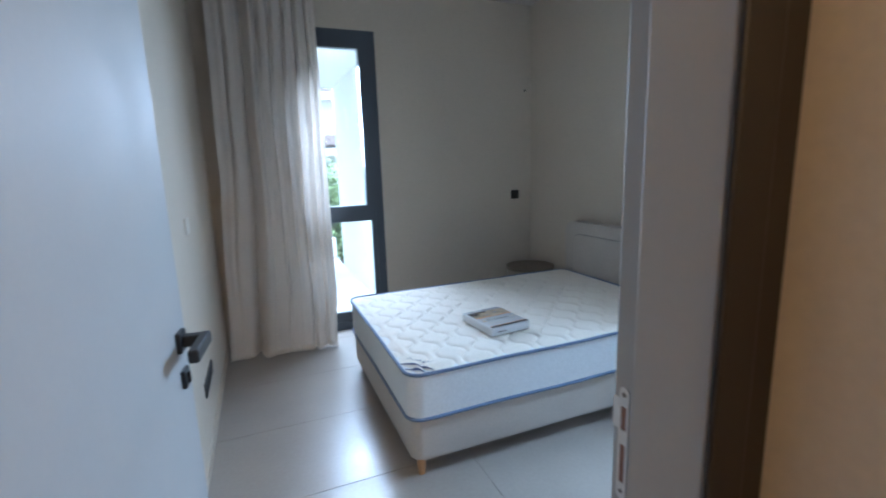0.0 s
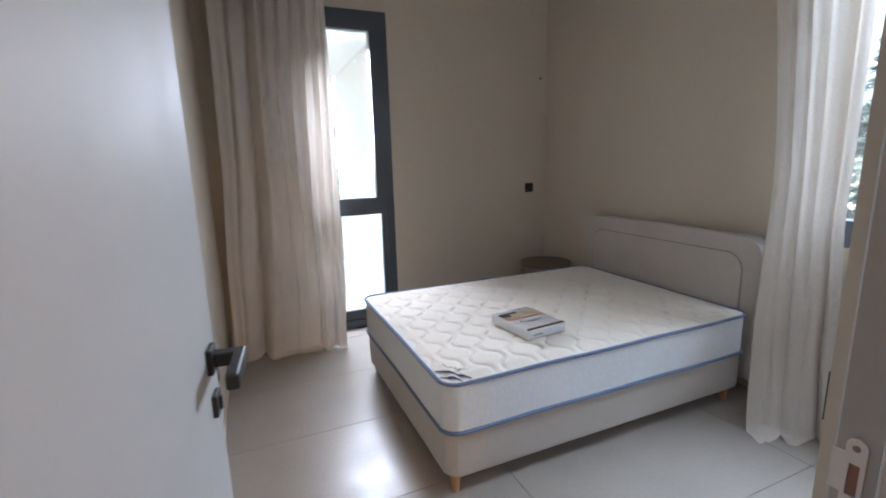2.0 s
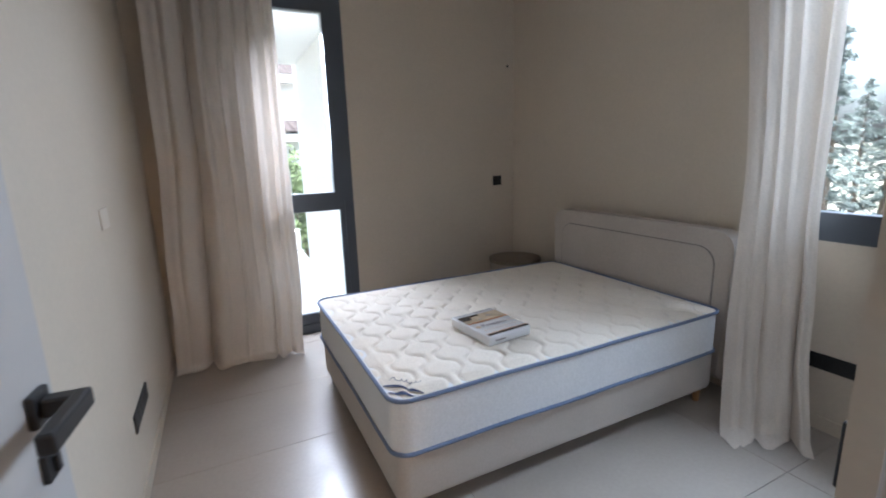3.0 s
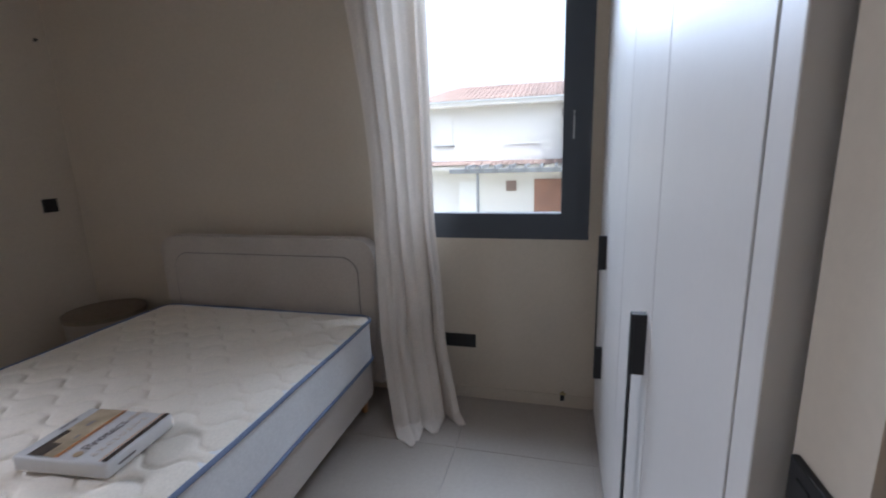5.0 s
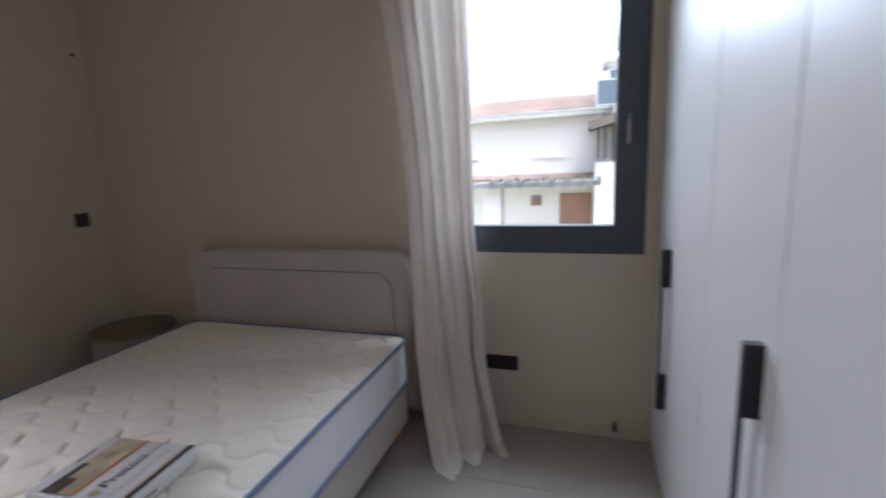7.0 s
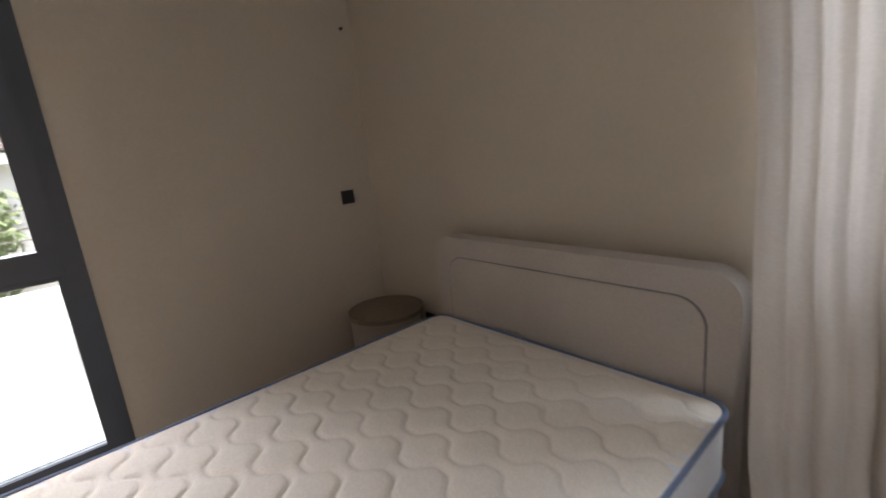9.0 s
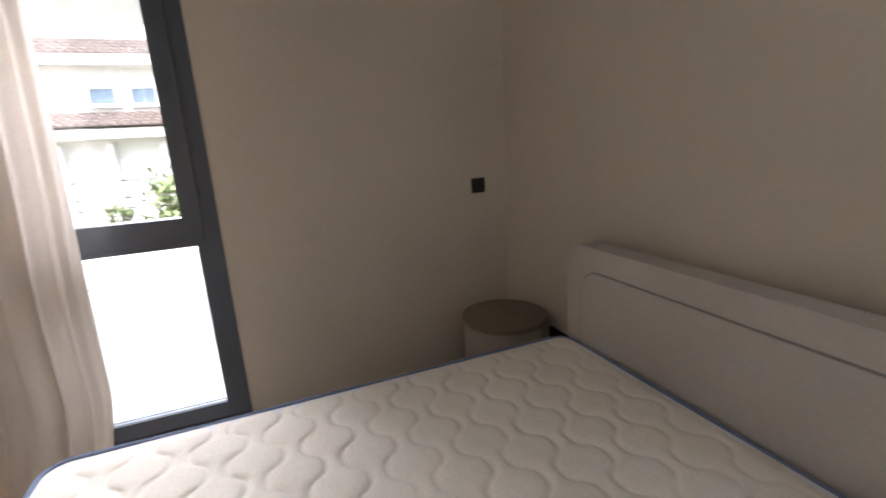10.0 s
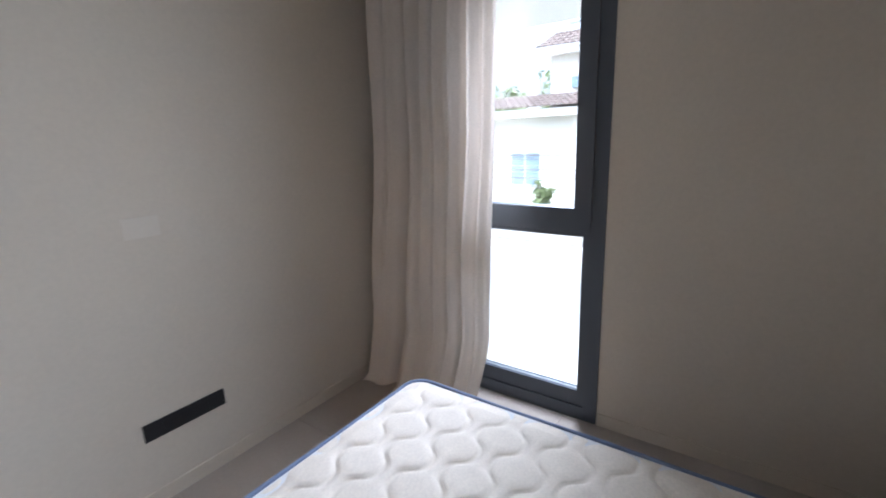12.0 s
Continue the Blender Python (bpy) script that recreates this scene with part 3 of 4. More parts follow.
# ---- curtains ----
def curtain(name, label, levels, grooves, pleats, seed, pool, deep_pleat):
    """Hanging linen. levels: (z, left end, right end) in plan; grooves: (place, depth, width, share at the foot).
    Narrow pleats above run together into broad panels below; the hem turns forward and lies on the floor."""
    NU, NV, NH = 320, 110, 10

    def ends(z):
        for (z0, a0, b0), (z1, a1, b1) in zip(levels, levels[1:]):
            if z <= z1 or z1 == levels[-1][0]:
                k = min(1.0, max(0.0, (z - z0) / (z1 - z0)))
                k = k * k * (3 - 2 * k)
                return Vector(a0).lerp(Vector(a1), k), Vector(b0).lerp(Vector(b1), k)

    def fold(u, z):
        top = min(1.0, z / 2.7)
        w = u + (0.035 + 0.05 * (1 - top)) * noise.noise(Vector((u * 2.3, z * 0.55, seed))) + 0.008 * noise.noise(Vector((u * 4.0, z * 1.3, seed + 4)))
        off, open_part = 0.0, 1.0
        for g, deep, wide, foot in grooves:
            amount = foot + (1 - foot) * top
            dip = amount * math.exp(-abs((w - g) / wide) ** 1.5)
            dip *= 0.75 + 0.6 * noise.noise(Vector((g * 20, z * 0.8, seed)))
            off -= deep * dip
            off += 0.4 * deep * amount * math.exp(-abs((w - g - 2.2 * wide) / (1.6 * wide)) ** 2)
            open_part -= 0.75 * dip
        off += 0.026 * noise.noise(Vector((w * pleats * 0.45 + 9, z * 0.25, seed)))
        wave = pleats * w + 0.55 * noise.noise(Vector((w * 5, z * 0.2, seed)))
        swell = 0.55 + 0.9 * noise.noise(Vector((w * 6.0, z * 0.35, seed + 7)))
        off += deep_pleat * (0.22 + 0.78 * top ** 0.7) * swell * math.sin(6.28 * wave)
        off += 0.007 * noise.noise(Vector((u * 8, z * 2.0, seed))) + 0.0015 * noise.noise(Vector((u * 20, z * 8.0, seed)))
        return off, max(0.1, open_part)

    bm = bmesh.new()
    rows = []
    for j in range(-NH, NV + 1):
        v = max(0, j) / NV
        z = 0.035 + (CEIL - 0.039) * v
        a, b = ends(z)
        d = (b - a)
        n = Vector((d.y, -d.x)).normalized()
        row = []
        for i in range(NU + 1):
            u = i / NU
            off, free = fold(u, z)
            reach = pool * free * (0.75 + 0.9 * noise.noise(Vector((u * 3.2, 4.0, seed))))
            zz = z
            if z < 0.30:
                q = 1 - (z - 0.035) / 0.265
                off += 0.35 * reach * q * q + 0.010 * q * noise.noise(Vector((u * 7.0, z * 9.0, seed)))
            if j < 0:
                k = -j / NH
                off += reach * 0.9 * k + 0.012 * k * noise.noise(Vector((u * 10, 1.0, seed)))
                zz = 0.005 + 0.030 * (1 - k) ** 2 + 0.030 * k * max(0.0, noise.noise(Vector((u * 6.0, k * 1.2, seed + 2))))
            p = a + d * u + n * off
            row.append(bm.verts.new((p.x, p.y, zz)))
        rows.append(row)
    for A, B in zip(rows, rows[1:]):
        for i in range(NU):
            bm.faces.new((A[i], A[i + 1], B[i + 1], B[i]))
    return tagged(new(name, mesh_of(name, bm, M_LINEN, True)), label=label, category="curtain", group="window curtains")


curtain("curtain", "ecru linen curtain beside the tall window, hem lying on the floor",
        [(0.0, (0.125, 2.985), (0.96, 2.93)), (0.5, (0.145, 3.03), (1.0, 3.03)), (1.6, (0.19, 3.10), (1.005, 3.10)), (3.0, (0.215, 3.12), (1.005, 3.12))],
        [(0.13, 0.04, 0.02, 0.15), (0.29, 0.11, 0.030, 1.0), (0.42, 0.05, 0.018, 0.1), (0.54, 0.06, 0.02, 0.25), (0.66, 0.04, 0.018, 0.2), (0.78, 0.08, 0.020, 0.9), (0.90, 0.05, 0.016, 0.6)],
        8.0, 3, 0.085, 0.022)
curtain("curtain", "ecru linen curtain beside the headboard, hem puddled on the floor",
        [(0.0, (2.70, 0.83), (2.92, 0.535)), (0.5, (2.85, 0.93), (2.965, 0.60)), (1.2, (2.94, 0.97), (2.985, 0.645)), (3.0, (2.99, 1.14), (3.0, 0.655))],
        [(0.2, 0.016, 0.03, 0.2), (0.40, 0.035, 0.04, 0.5), (0.60, 0.018, 0.03, 0.15), (0.82, 0.075, 0.035, 1.0)],
        4.2, 8, 0.12, 0.010)

# ---- side table ----
tcx, tcy, tr, tz = 2.865, 2.865, 0.232, 0.49
table = thing("side_table", "round taupe drum side table in the room corner", "side table", at=(tcx, tcy, 0))
part("tabletop", prism(circle(tcx, tcy, tr, 64), tz - 0.026, tz, bevel=0.005, segments=3), M_TABLETOP, table, "dark taupe veneered round top", smooth=True)
bm = bmesh.new()
inner, outer = [], []
for k in range(0, 49):
    a = radians(326 + 334 * k / 48)
    rows = []
    for rad in (tr - 0.008, tr - 0.026):
        rows.append([bm.verts.new((tcx + rad * math.cos(a), tcy + rad * math.sin(a), z)) for z in (0.0, tz - 0.027)])
    outer.append(rows[0])
    inner.append(rows[1])
for k in range(48):
    bm.faces.new((outer[k][0], outer[k + 1][0], outer[k + 1][1], outer[k][1]))
    bm.faces.new((inner[k][0], inner[k][1], inner[k + 1][1], inner[k + 1][0]))
    bm.faces.new((outer[k][1], outer[k + 1][1], inner[k + 1][1], inner[k][1]))
    bm.faces.new((outer[k][0], inner[k][0], inner[k + 1][0], outer[k + 1][0]))
for k in (0, 48):
    bm.faces.new((outer[k][0], outer[k][1], inner[k][1], inner[k][0]))
part("body", bm, M_TABLEBODY, table, "taupe drum body with an open niche", smooth=True)
part("shelf", prism(circle(tcx, tcy, tr - 0.028, 48), 0.22, 0.24), M_TABLEBODY, table)
part("bottom_board", prism(circle(tcx, tcy, tr - 0.028, 48), 0.0, 0.02), M_TABLETOP, table)


# ---- packaged mattress protector on the bed ----
def text_mesh(body, size, m, depth=0.0004):
    cu = bpy.data.curves.new("lettering", "FONT")
    cu.body, cu.size, cu.extrude = body, size, depth
    tmp = new("lettering", cu)
    bpy.context.view_layer.update()
    me = bpy.data.meshes.new_from_object(tmp.evaluated_get(bpy.context.evaluated_depsgraph_get()))
    bpy.data.objects.remove(tmp)
    bpy.data.curves.remove(cu)
    bm = bmesh.new()
    bm.from_mesh(me)
    bpy.data.meshes.remove(me)
    bm.transform(m)
    return bm


PZ = 0.556
pm = pose(1.655, 1.378, PZ, 0, 0, 5.5)
pack = thing("packaged_protector", "plastic-wrapped packaged bed linen lying on the mattress", "package", at=(1.655, 1.378, PZ))


def on_pack(bm):
    bm.transform(pm)
    return bm


bm = prism(rounded(-0.128, 0.128, -0.158, 0.158, 0.012, 4), 0.0, 0.048, bevel=0.007, segments=3)
bmesh.ops.subdivide_edges(bm, edges=[e for e in bm.edges if e.calc_length() > 0.1], cuts=7, use_grid_fill=True)
for v in bm.verts:
    v.co += Vector((noise.noise(v.co * 22), noise.noise(v.co * 22 + Vector((5, 0, 0))), 0.6 * noise.noise(v.co * 14))) * 0.0022 * (1 if v.co.z > 0.004 else 0)
part("wrapping", on_pack(bm), M_PVC, pack, "creased clear plastic over white paper", smooth=True)
PT = 0.0505
for x0, x1, y0, y1, mat, lab in ((-0.118, 0.122, 0.022, 0.112, M_PHOTO_SAND, "sand-coloured photo print"), (-0.118, 0.0, 0.092, 0.112, M_PHOTO_DARK, "dark part of the photo"),
                                 (-0.118, -0.06, 0.060, 0.092, M_PHOTO_DARK, "dark part of the photo"), (0.03, 0.055, 0.062, 0.074, M_INK, "small dark emblem"), (-0.035, -0.015, 0.04, 0.05, M_INK, "small dark emblem"),
                                 (-0.118, 0.122, 0.010, 0.013, M_ORANGE, "orange rule"), (-0.118, 0.122, 0.017, 0.021, M_ORANGE, "orange rule"),
                                 (-0.118, 0.122, -0.152, -0.136, M_PHOTO_DARK, "dark printed strip"), (-0.118, 0.122, -0.131, -0.128, M_ORANGE, "orange rule"),
                                 (0.0, 0.06, 0.135, 0.141, M_INK, "small print")):
    part("print", on_pack(box(x0, x1, y0, y1, PT, PT + (0.0006 if mat in (M_PHOTO_SAND,) else 0.0011))), mat, pack, lab)
part("print", on_pack(prism(circle(-0.098, -0.038, 0.013, 20), PT, PT + 0.001)), M_TAN, pack, "round tan emblem")
part("lettering", on_pack(text_mesh("Protect", 0.047, pose(-0.078, -0.052, PT + 0.0006))), M_INK, pack, "dark printed word Protect")
part("lettering", on_pack(text_mesh("me", 0.040, pose(0.072, -0.052, PT + 0.0006))), M_PALEINK, pack, "pale printed word me")
part("lettering", on_pack(text_mesh("E X C L U S I V E", 0.027, pose(-0.100, -0.098, PT + 0.0006))), M_PALEINK, pack, "pale printed word Exclusive")
part("print", on_pack(box(-0.09, -0.03, -0.1605, -0.159, 0.02, 0.026)), M_INK, pack, "small print on the edge")

# ---- switches, sockets, fittings ----
def socket_strip(name, label, category, m, length, modules):
    """A flat black plate in its own x-z plane, facing -y, with module inserts."""
    ob = thing(name, label, category, at=m.translation)

    def put(bm):
        bm.transform(m)
        return bm

    part("plate", put(box(-length / 2, length / 2, -0.008, 0, -0.04, 0.04, bevel=0.002)), M_BLACKP, ob)
    w = (length - 0.03) / modules
    for k in range(modules):
        x = -length / 2 + 0.015 + w * k
        part("insert", put(box(x + 0.002, x + w - 0.002, -0.0095, -0.006, -0.026, 0.026, bevel=0.001)), M_BLACKP, ob)
    return ob


socket_strip("socket_strip", "black socket strip low on the wall beside the curtain", "socket", pose(WX, 0.565, 0.357, 0, 0, -90), 0.22, 3)
socket_strip("socket_strip", "black socket strip low on the wall by the headboard", "socket", pose(WX, 2.70, 0.36, 0, 0, -90), 0.16, 2)
socket_strip("socket_strip", "long black socket strip low on the plain wall", "socket", pose(LX, 1.861, 0.347, 0, 0, 90), 0.352, 5)
socket_strip("light_switch", "black light switch plate beside the doorway", "light switch", pose(1.137, SY, 1.09, 0, 0, 180), 0.085, 2)
th = thing("thermostat", "square black room thermostat on the window wall", "thermostat", at=(2.92, WY, 1.165))
part("body", box(2.876, 2.964, WY - 0.012, WY, 1.121, 1.209, bevel=0.003), M_BLACKP, th)
part("face", box(2.883, 2.957, WY - 0.0135, WY - 0.011, 1.128, 1.202), M_BLACK, th)
bp = thing("blank_plate", "pale blank cover plate on the plain wall", "wall plate", at=(LX, 1.83, 1.21))
part("plate", box(LX, LX + 0.005, 1.765, 1.90, 1.168, 1.252, bevel=0.0015), M_PLATE, bp)
vl = thing("pipe_stub", "small brass pipe stub with a black cap near the floor", "pipe", at=(WX, -0.03, 0.08))
part("pipe", tube([(WX, -0.035, 0.085), (WX - 0.03, -0.035, 0.085)], 0.009, 12), M_BRASS, vl, smooth=True)
part("nut", tube([(WX - 0.022, -0.052, 0.085), (WX - 0.022, -0.018, 0.088)], 0.007, 6), M_BRASS, vl)
part("cap", tube([(WX - 0.03, -0.033, 0.083), (WX - 0.034, -0.032, 0.055)], 0.011, 12), M_BLACKP, vl, smooth=True)
wb = thing("wall_bolt", "small dark screw hook high on the window wall", "hook", at=(3.04, WY, 2.2))
part("plate", tube([(3.04, WY, 2.2), (3.04, WY - 0.004, 2.2)], 0.011, 12), M_BLACK, wb)
part("pin", tube([(3.04, WY - 0.004, 2.2), (3.04, WY - 0.022, 2.2)], 0.005, 8), M_BLACK, wb)

# ---- terrace outside the tall window ----
setting("terrace_floor", box(-3.2, 1.62, WY + T, 7.2, -0.3, -0.03), M_TERRACE, "pale terrace floor in the sun", "terrace")
setting("terrace_side_wall", box(1.62, 1.85, WY + T, 6.3, -0.3, CEIL + 0.1), M_STUCCO, "white rendered terrace side wall", "wall")
setting("terrace_parapet", box(-3.2, 1.62, 7.0, 7.2, -0.031, 0.31, bevel=0.01), M_STUCCO, "low white rendered terrace parapet", "parapet")
setting("terrace_canopy", box(-3.2, 1.62, WY + T, 6.1, 2.64, 2.86, bevel=0.01), M_STUCCO, "white rendered slab over the terrace", "canopy")
rail = thing("cable_railing", "steel cable railing on the terrace parapet", "railing", at=(-0.8, 7.1, 0.31))
for x in (-3.1, 1.55):
    part("post", box(x - 0.02, x + 0.02, 7.08, 7.12, 0.31, 1.26, bevel=0.004), M_STEEL, rail)
for z in (0.88, 1.0, 1.20):
    part("cable", tube([(-3.1, 7.1, z), (1.55, 7.1, z)], 0.008, 6), M_VERANDA, rail)
# added slab, out of view: blocks the sun and shades the terrace edge
setting("roof_slab", box(-3.5, WX + T + 0.1, -3.0, WY + T + 0.1, CEIL + 0.26, CEIL + 0.45), M_STUCCO, "unseen flat roof slab added to shade the terrace edge", "roof")

# ---- neighbourhood ----
setting("ground", box(-1500, 1500, -1500, 1500, -3.4, -3.2), M_GROUND, "dry ground of the neighbourhood", "ground")
setting("street", box(-80, 80, 9.0, 13.0, -3.2, -3.15), M_ASPHALT, "asphalt street between the houses", "road")


def tile_roof(x0, x1, depth, rise, step=0.24, course=0.42, hip=0.0):
    """Barrel tiles: half-round columns from eave to ridge in lapped courses, cut back along a hip at the first end. The eave lies on the x axis, the roof climbs along y."""
    verts, faces = [], []
    nrow = max(1, round(depth / course))
    for c in range(round((x1 - x0) / step)):
        cx = x0 + (c + 0.5) * step
        for r in range(nrow):
            y0, y1 = depth * r / nrow - 0.03, depth * (r + 1) / nrow
            if hip and y0 > (cx - x0) * hip:
                break
            b = len(verts)
            for y, lift in ((y0, 0.05), (y1, 0.0)):
                for k in range(6):
                    a = math.pi * k / 5
                    verts.append((cx - 0.5 * step * math.cos(a), y, rise * max(0, y) / depth + lift * step / 0.24 + 0.31 * step * math.sin(a)))
            faces += [(b + k, b + k + 1, b + 7 + k, b + 6 + k) for k in range(5)]
            faces.append(tuple(b + k for k in range(6)))
    bm = bmesh.new()
    vs = [bm.verts.new(v) for v in verts]
    for f in faces:
        bm.faces.new([vs[k] for k in f])
    return bm


def moved(bm, m):
    bm.transform(m)
    return bm


# house seen through the wide window; its front stands along x = 14
ha = thing("white_house", "white rendered two-storey house with terracotta roof and grey pergola", "house", at=(14, 2, -3.2))
part("wall", box(14.0, 18.2, -0.6, 3.93, 1.05, 2.70), M_STUCCO, ha)
part("wall", box(13.9, 18.2, -0.6, 3.95, -3.2, 1.05), M_STUCCO, ha)
eave = pose(13.55, 0, 2.78, 0, 0, -90)
roof = part("roof", box(13.6, 18.4, -0.6, 4.27, 2.66, 2.78), M_STUCCO, ha, "white eaves board")
part("roof_tiles", moved(tile_roof(-4.27, 0.7, 2.4, 0.66, 0.14, 0.25, hip=2.3), eave), M_TERRA, roof, "rows of terracotta barrel tiles", kind="stuff")
pent = part("pent_roof", box(13.3, 14.0, -0.6, 4.05, 0.91, 1.02), M_STUCCO, ha, "white pent roof board")
part("roof_tiles", moved(tile_roof(-4.05, 0.7, 0.75, 0.10, 0.14, 0.25), pose(13.25, 0, 1.01, 0, 0, -90)), M_TERRA, pent, "row of terracotta barrel tiles", kind="stuff")
for y0, y1, z0, z1 in ((0.7, 1.5, 1.62, 2.42), (3.12, 3.64, 1.60, 2.50)):
    w = part("window", box(13.96, 14.02, y0, y1, z0, z1), M_STUCCO, ha, "closed white roller shutter")
    part("sill", box(13.93, 14.0, y0 - 0.04, y1 + 0.04, z0 - 0.03, z0), M_PERGOLA if y0 > 2 else M_SHUTTER, w)
    for k in range(7):
        part("slat", box(13.95, 13.965, y0 + 0.03, y1 - 0.03, z0 + 0.03 + (z1 - z0) * k / 7.3, z0 + 0.09 + (z1 - z0) * k / 7.3), M_STUCCO, w)
part("door", box(13.86, 13.92, -0.09, 0.76, -1.45, 0.60, bevel=0.01), M_BROWNWOOD, ha, "dark brown front door")
part("vent_panel", box(13.86, 13.92, 1.26, 1.56, 0.26, 0.56, bevel=0.01), M_TERRA, ha, "square terracotta vent panel")
part("side_door", box(13.87, 13.92, 2.35, 2.95, -1.45, 0.55), M_SHUTTER, ha, "white side door")
perg = part("pergola_beam", box(12.3, 12.42, -0.28, 2.85, 0.86, 0.97), M_PERGOLA, ha, "grey timber pergola")
for k in range(8):
    y = 2.35 - 0.37 * k
    part("rafter", box(12.0, 13.88 if y > 0 else 12.9, y - 0.035, y + 0.035, 0.97, 1.06), M_PERGOLA, perg)
part("pergola_post", box(12.33, 12.40, 2.08, 2.15, -3.2, 0.86), M_PERGOLA, ha, "thin grey post")



def farther(ob, eye, k):
    """Moves a thing k times as far from a place, and makes it k times as large."""
    ob.matrix_basis = Matrix.Translation(eye) @ Matrix.Scale(k, 4) @ Matrix.Translation([-c for c in eye]) @ ob.matrix_basis


farther(ha, (0.75, 0.02, 1.41), 1.75)

# neighbour with a glazed veranda under a dark roof, solar panels and a water tank on top
hb = thing("white_house", "white house with dark veranda and rooftop solar panels", "house", at=(14, -3, -3.2))
part("wall", box(12.95, 13.88, -5.5, -0.08, -3.2, 1.42), M_STUCCO, hb)
part("wall", box(13.88, 17.0, -5.5, -0.62, -3.2, 2.6), M_STUCCO, hb)
vr = part("veranda_roof", moved(box(12.45, 17.2, -5.2, 0.0, 0.0, 0.12, bevel=0.02), pose(0, 0.07, 2.23, -15, 0, 0)), M_VERANDA, hb, "dark brown veranda roof edge")
part("fascia", moved(box(12.42, 12.45, -5.2, 0.0, -0.05, 0.15), pose(0, 0.07, 2.23, -15, 0, 0)), M_VERANDA, vr)
for y in (-0.15, -0.30, -0.54, -0.92, -1.9, -3.2):
    part("veranda_post", box(13.0, 13.08, y - 0.035, y + 0.035, 1.42, 2.27 - 0.26 * y), M_VERANDA, hb)
part("veranda_rail", box(12.98, 13.04, -5.4, -0.12, 1.45, 1.50), M_GREYWOOD, hb)
part("veranda_pane", box(13.12, 13.14, -5.4, -0.56, 1.5, 2.38), M_SHUTTER, hb, "pale veranda blind")
for y0, y1, x, z0, z1 in ((-0.67, -0.10, 13.4, 2.84, 3.44), (-1.32, -0.75, 13.4, 2.84, 3.44), (-0.92, -0.40, 13.75, 3.37, 3.73)):
    sp = part("solar_panel", box(x, x + 0.06, y0, y1, z0, z1, bevel=0.006), M_PANEL, hb, "blue solar water panel")
    part("frame", bar_frame("y", y0 - 0.02, y1 + 0.02, z0 - 0.02, z1 + 0.02, 0.035, x - 0.012, x + 0.03), M_TANK, sp)
    for y in (y0 + 0.05, y1 - 0.05):
        part("stand", box(x + 0.06, x + 0.10, y - 0.02, y + 0.02, 2.2, z1), M_TANK, sp)
tank = part("water_tank", tube([(14.0, -1.6, 3.98), (14.0, -0.24, 3.98)], 0.23, 20), M_TANK, hb, "metal water tank", smooth=True)
for y in (-1.3, -0.45):
    part("stand", box(13.97, 14.03, y - 0.03, y + 0.03, 2.3, 3.78), M_TANK, tank)

farther(hb, (1.0, 0.18, 1.45), 1.75)

# row of white houses seen through the tall window; front along y = 16
hc = thing("white_house", "long white house with red-brown tiled roofs across the street", "house", at=(-3, 16, -3.2))
part("wall", box(-9.0, 5.0, 16.0, 22.0, -3.2, 2.05), M_STUCCO, hc)
part("wall", box(-4.5, 5.0, 17.3, 22.0, 2.05, 4.12), M_STUCCO, hc)
lower = part("lower_roof", box(-9.2, 5.2, 15.45, 17.4, 2.0, 2.25), M_STUCCO, hc, "white eaves board")
part("roof_tiles", moved(tile_roof(-9.2, 5.2, 1.9, 0.50), pose(0, 15.4, 2.26)), M_BROWNTILE, lower, "rows of brown barrel tiles", kind="stuff")
upper = part("upper_roof", box(-4.9, 5.3, 16.9, 22.2, 4.07, 4.27), M_STUCCO, hc, "white eaves board")
part("roof_tiles", moved(tile_roof(-4.9, 5.3, 1.9, 0.78), pose(0, 16.85, 4.28)), M_BROWNTILE, upper, "rows of brown barrel tiles", kind="stuff")
part("parapet", box(-4.2, 5.0, 19.6, 22.0, 4.27, 5.97), M_STUCCO, hc)
part("roof_beam", box(-4.6, -2.9, 19.2, 19.4, 5.44, 5.52), M_GREYWOOD, hc)
part("chimney", box(-5.55, -5.15, 17.6, 18.0, 2.05, 3.4, bevel=0.02), M_STUCCO, hc)
part("vent_box", box(-3.70, -3.46, 17.15, 17.31, 2.95, 3.32, bevel=0.01), M_BLUEGLASS, hc, "small grey vent box")
w = part("window", box(-5.45, -4.25, 15.95, 16.03, -0.35, 0.85), M_SHUTTER, hc, "double window with blue-grey shutters")
for x0 in (-5.38, -4.82):
    for k in range(5):
        part("pane", box(x0, x0 + 0.5, 15.92, 15.955, -0.29 + 0.225 * k, -0.09 + 0.225 * k), M_BLUEGLASS, w)
for x0, x1 in ((-2.51, -1.68), (-1.48, -0.65)):
    w = part("window", bar_frame("x", x0, x1, 2.93, 3.76, 0.10, 17.18, 17.32), M_SHUTTER, hc, "white framed upper window")
    part("shutter_box", box(x0 + 0.1, x1 - 0.1, 17.22, 17.30, 3.46, 3.66), M_SHUTTER, w)
    for k in range(2):
        px = x0 + 0.12 + k * (x1 - x0 - 0.24) / 2
        part("pane", box(px + 0.012, px + (x1 - x0 - 0.24) / 2 - 0.012, 17.26, 17.30, 3.03, 3.46), M_BLUEGLASS, w)
w = part("porch_opening", box(-3.0, -0.6, 15.96, 16.02, -3.2, 1.45), M_SHUTTER, hc, "pale recessed porch")
for x in (-3.0, -1.85, -0.6):
    part("column", box(x - 0.09, x + 0.09, 15.7, 15.95, -3.2, 1.86), M_STUCCO, w)


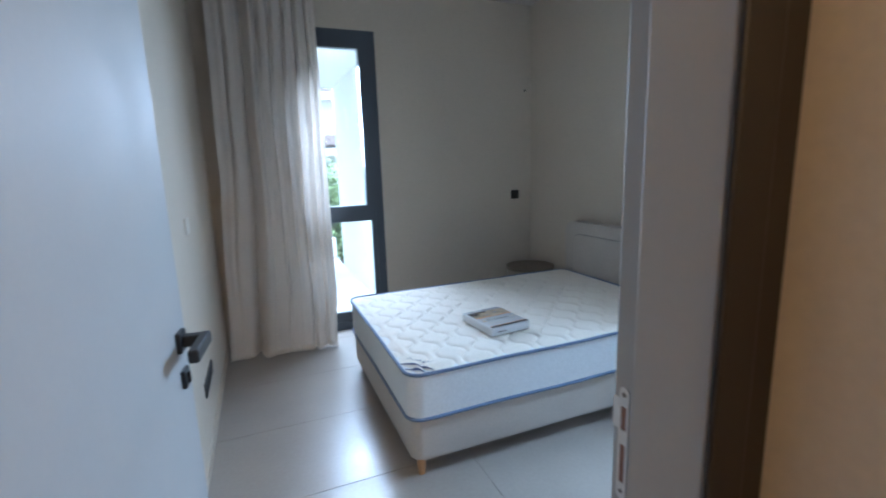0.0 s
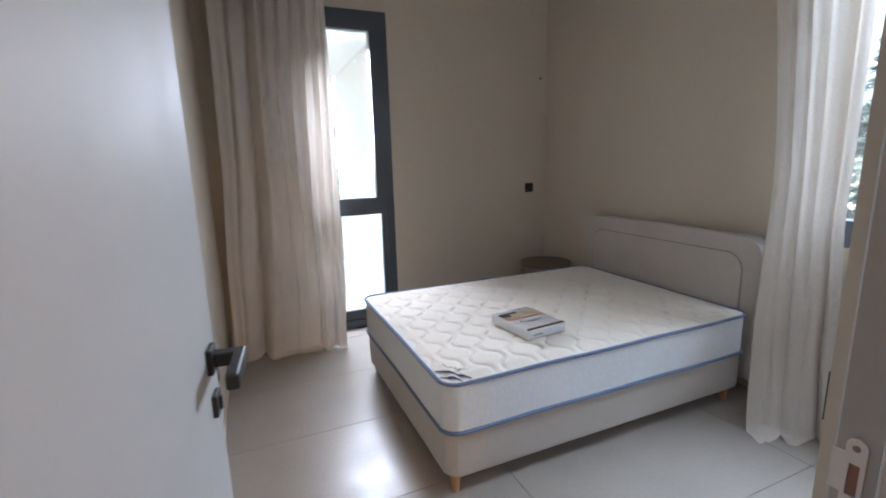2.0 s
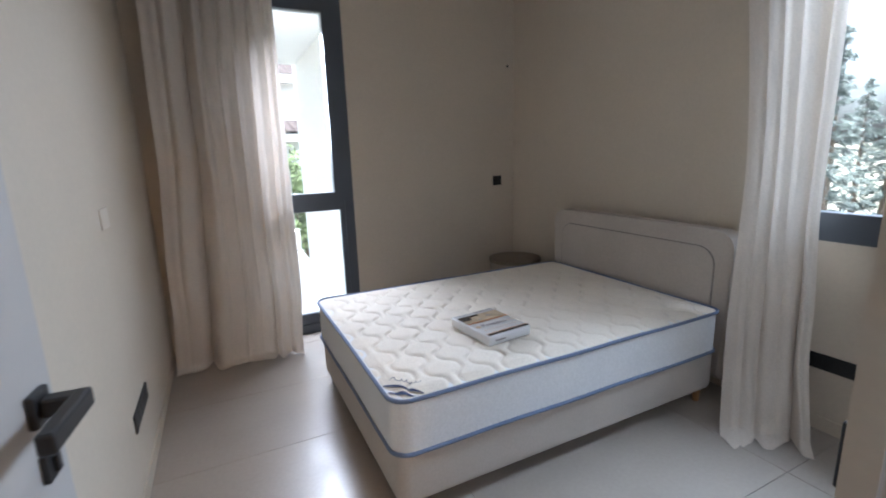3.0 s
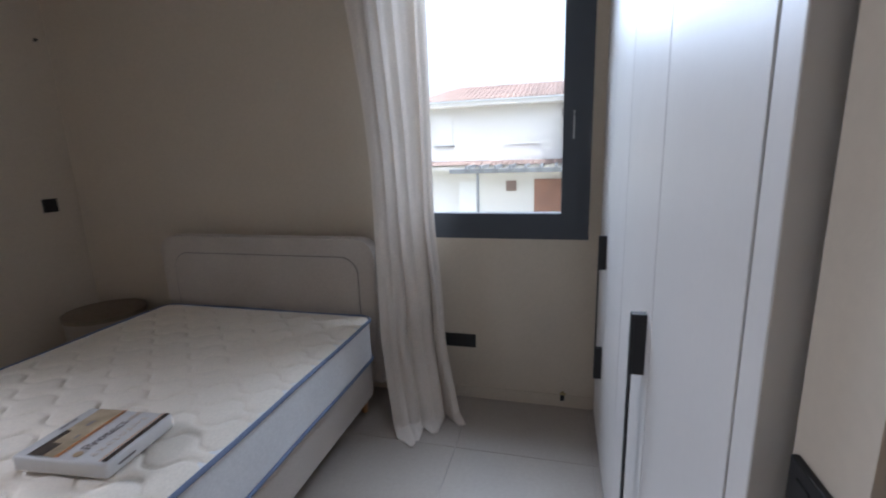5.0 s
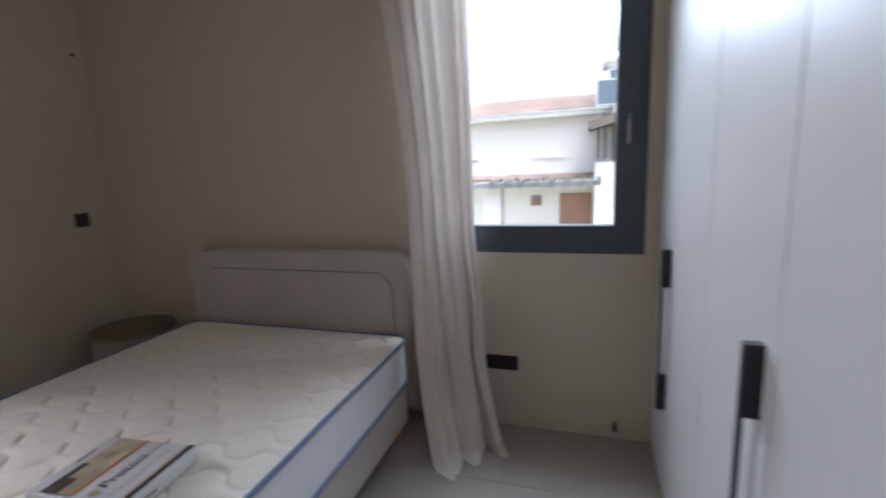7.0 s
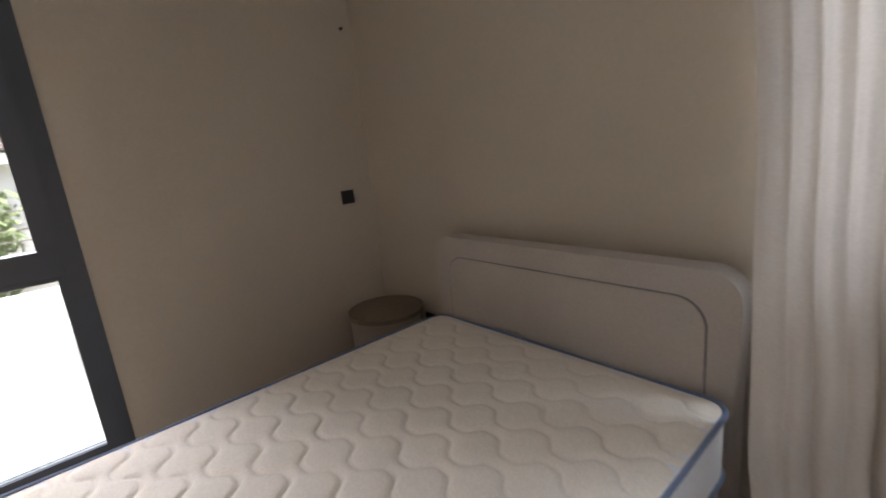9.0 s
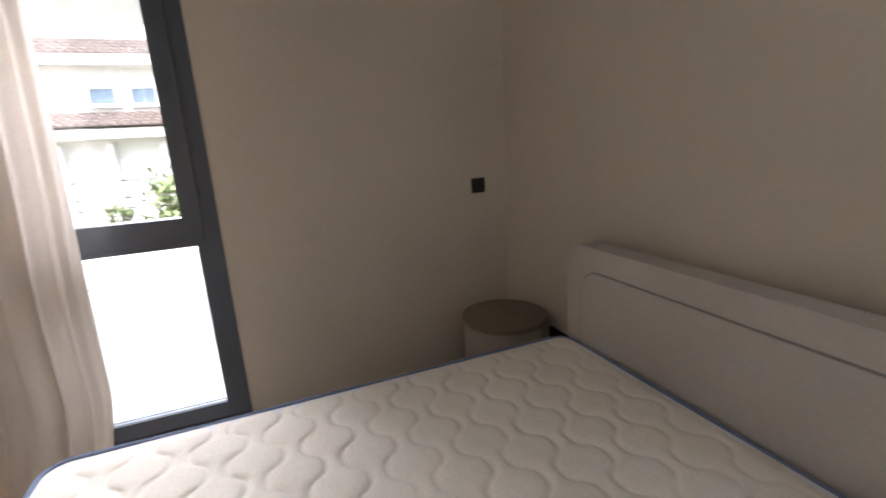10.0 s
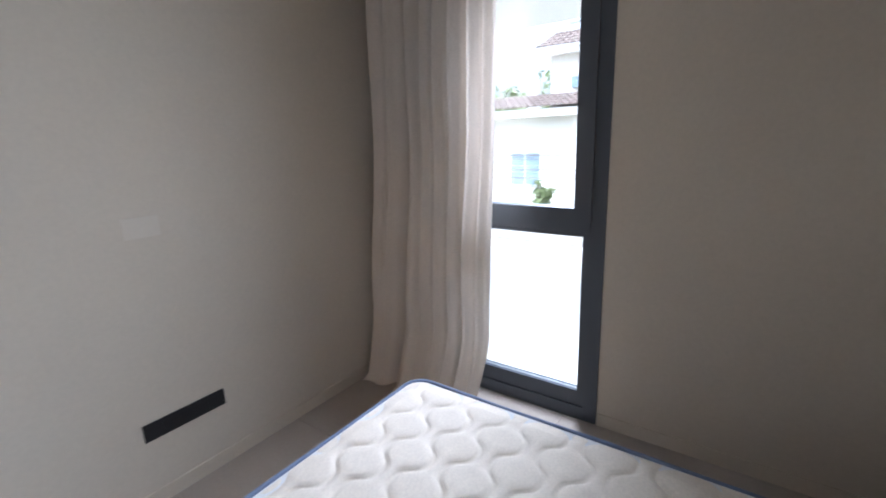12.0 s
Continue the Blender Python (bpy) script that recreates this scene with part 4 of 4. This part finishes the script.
# ---- trees ----
def broadleaf(name, label, at, height, spread, seed, leaf=0.16, count=2600, low=0.35):
    rnd = random.Random(seed)
    ob = thing(name, label, "tree", at=at)
    base = Vector(at)
    bends = [base + Vector((0.06 * math.sin(k + seed), 0.05 * math.cos(2 * k), height * 0.6 * k / 5)) for k in range(6)]
    trunk = part("trunk", tube(bends, [0.14 - 0.016 * k for k in range(6)], 9), M_BARK, ob, smooth=True)
    tips = []
    for k in range(9):
        a, up = rnd.uniform(0, 6.28), rnd.uniform(low, 0.95)
        start = bends[2 + k % 4]
        end = base + Vector((spread * rnd.uniform(0.35, 0.95) * math.cos(a), spread * rnd.uniform(0.35, 0.95) * math.sin(a), height * up))
        mid = start.lerp(end, 0.5) + Vector((0, 0, 0.12))
        part("limb", tube([start, mid, end], [0.05, 0.032, 0.012], 6), M_BARK, trunk)
        tips += [end, mid.lerp(end, 0.5)]
    bm = bmesh.new()
    for _ in range(count):
        c = rnd.choice(tips) + Vector((rnd.gauss(0, 1), rnd.gauss(0, 1), rnd.gauss(0, 0.8))) * spread * 0.24
        u = Vector((rnd.uniform(-1, 1), rnd.uniform(-1, 1), rnd.uniform(-1, 1))).normalized() * leaf * rnd.uniform(0.5, 1.0)
        v = u.orthogonal().normalized() * leaf * 0.32
        q = [bm.verts.new(c + d) for d in (-u, v, u, -v)]
        bm.faces.new(q)
    part("crown", bm, M_LEAF, ob, "uneven green crown", kind="stuff")
    return ob


def conifer(name, label, at, height, spread, seed):
    rnd = random.Random(seed)
    ob = thing(name, label, "tree", at=at)
    base = Vector(at)
    part("trunk", tube([base, base + Vector((0.05, 0, height * 0.5)), base + Vector((0, 0.04, height))], [0.2, 0.1, 0.015], 8), M_BARK, ob)
    bm = bmesh.new()
    for k in range(130):
        h = 0.12 + 0.88 * (k / 130)
        a, r = rnd.uniform(0, 6.28), spread * (1.06 - h) * rnd.uniform(0.55, 1.1)
        for s in range(16):
            f = rnd.uniform(0.1, 1.0)
            c = base + Vector((r * f * math.cos(a), r * f * math.sin(a), height * h - 0.22 * r * f + rnd.gauss(0, 0.05)))
            u = Vector((math.cos(a) + rnd.gauss(0, 0.5), math.sin(a) + rnd.gauss(0, 0.5), rnd.gauss(-0.2, 0.3))).normalized() * rnd.uniform(0.1, 0.22)
            v = u.orthogonal().normalized() * 0.05
            q = [bm.verts.new(c + d) for d in (-u, v, u, -v)]
            bm.faces.new(q)
    part("crown", bm, M_NEEDLE, ob, "ragged dark needle crown", kind="stuff")
    return ob


farther(conifer("conifer_tree", "tall dark conifer behind the white house", (19.0, 7.6, -3.2), 8.2, 1.9, 11), (0.6, -0.3, 1.41), 1.5)
farther(conifer("conifer_tree", "dark conifer with ragged branches beside the white house", (21.0, 9.6, -3.2), 6.6, 2.6, 12), (0.6, -0.3, 1.41), 1.5)
broadleaf("garden_tree", "leafy green garden tree by the street", (0.0, 14.4, -3.2), 5.2, 1.05, 21, low=0.45)
broadleaf("garden_tree", "leafy green garden tree by the street", (3.0, 14.6, -3.2), 5.0, 1.2, 22, low=0.45)
broadleaf("garden_tree", "distant green tree behind the tiled roof", (-8.6, 25.0, -3.2), 8.0, 2.2, 23, leaf=0.22)
broadleaf("porch_shrub", "small green shrub beside the porch", (-1.8, 15.2, -3.2), 3.6, 0.32, 24, leaf=0.08, count=600, low=0.75)
broadleaf("porch_shrub", "small green shrub under the shuttered window", (-3.9, 15.3, -3.2), 3.2, 0.35, 25, leaf=0.1, count=700, low=0.75)
broadleaf("porch_shrub", "small green shrub beside the brown door", (13.5, 0.05, -3.2), 3.0, 0.35, 26, leaf=0.1, count=600, low=0.75)

conifer("conifer_tree", "slim tall cypress behind the white house", (32.0, 10.5, -3.2), 10.4, 1.5, 13)
conifer("conifer_tree", "broad dark conifer beyond the slim cypress", (33.5, 12.4, -3.2), 8.0, 3.2, 14)
conifer("conifer_tree", "low dark conifer behind the corner of the white house", (35.0, 11.2, -3.2), 7.0, 3.4, 15)
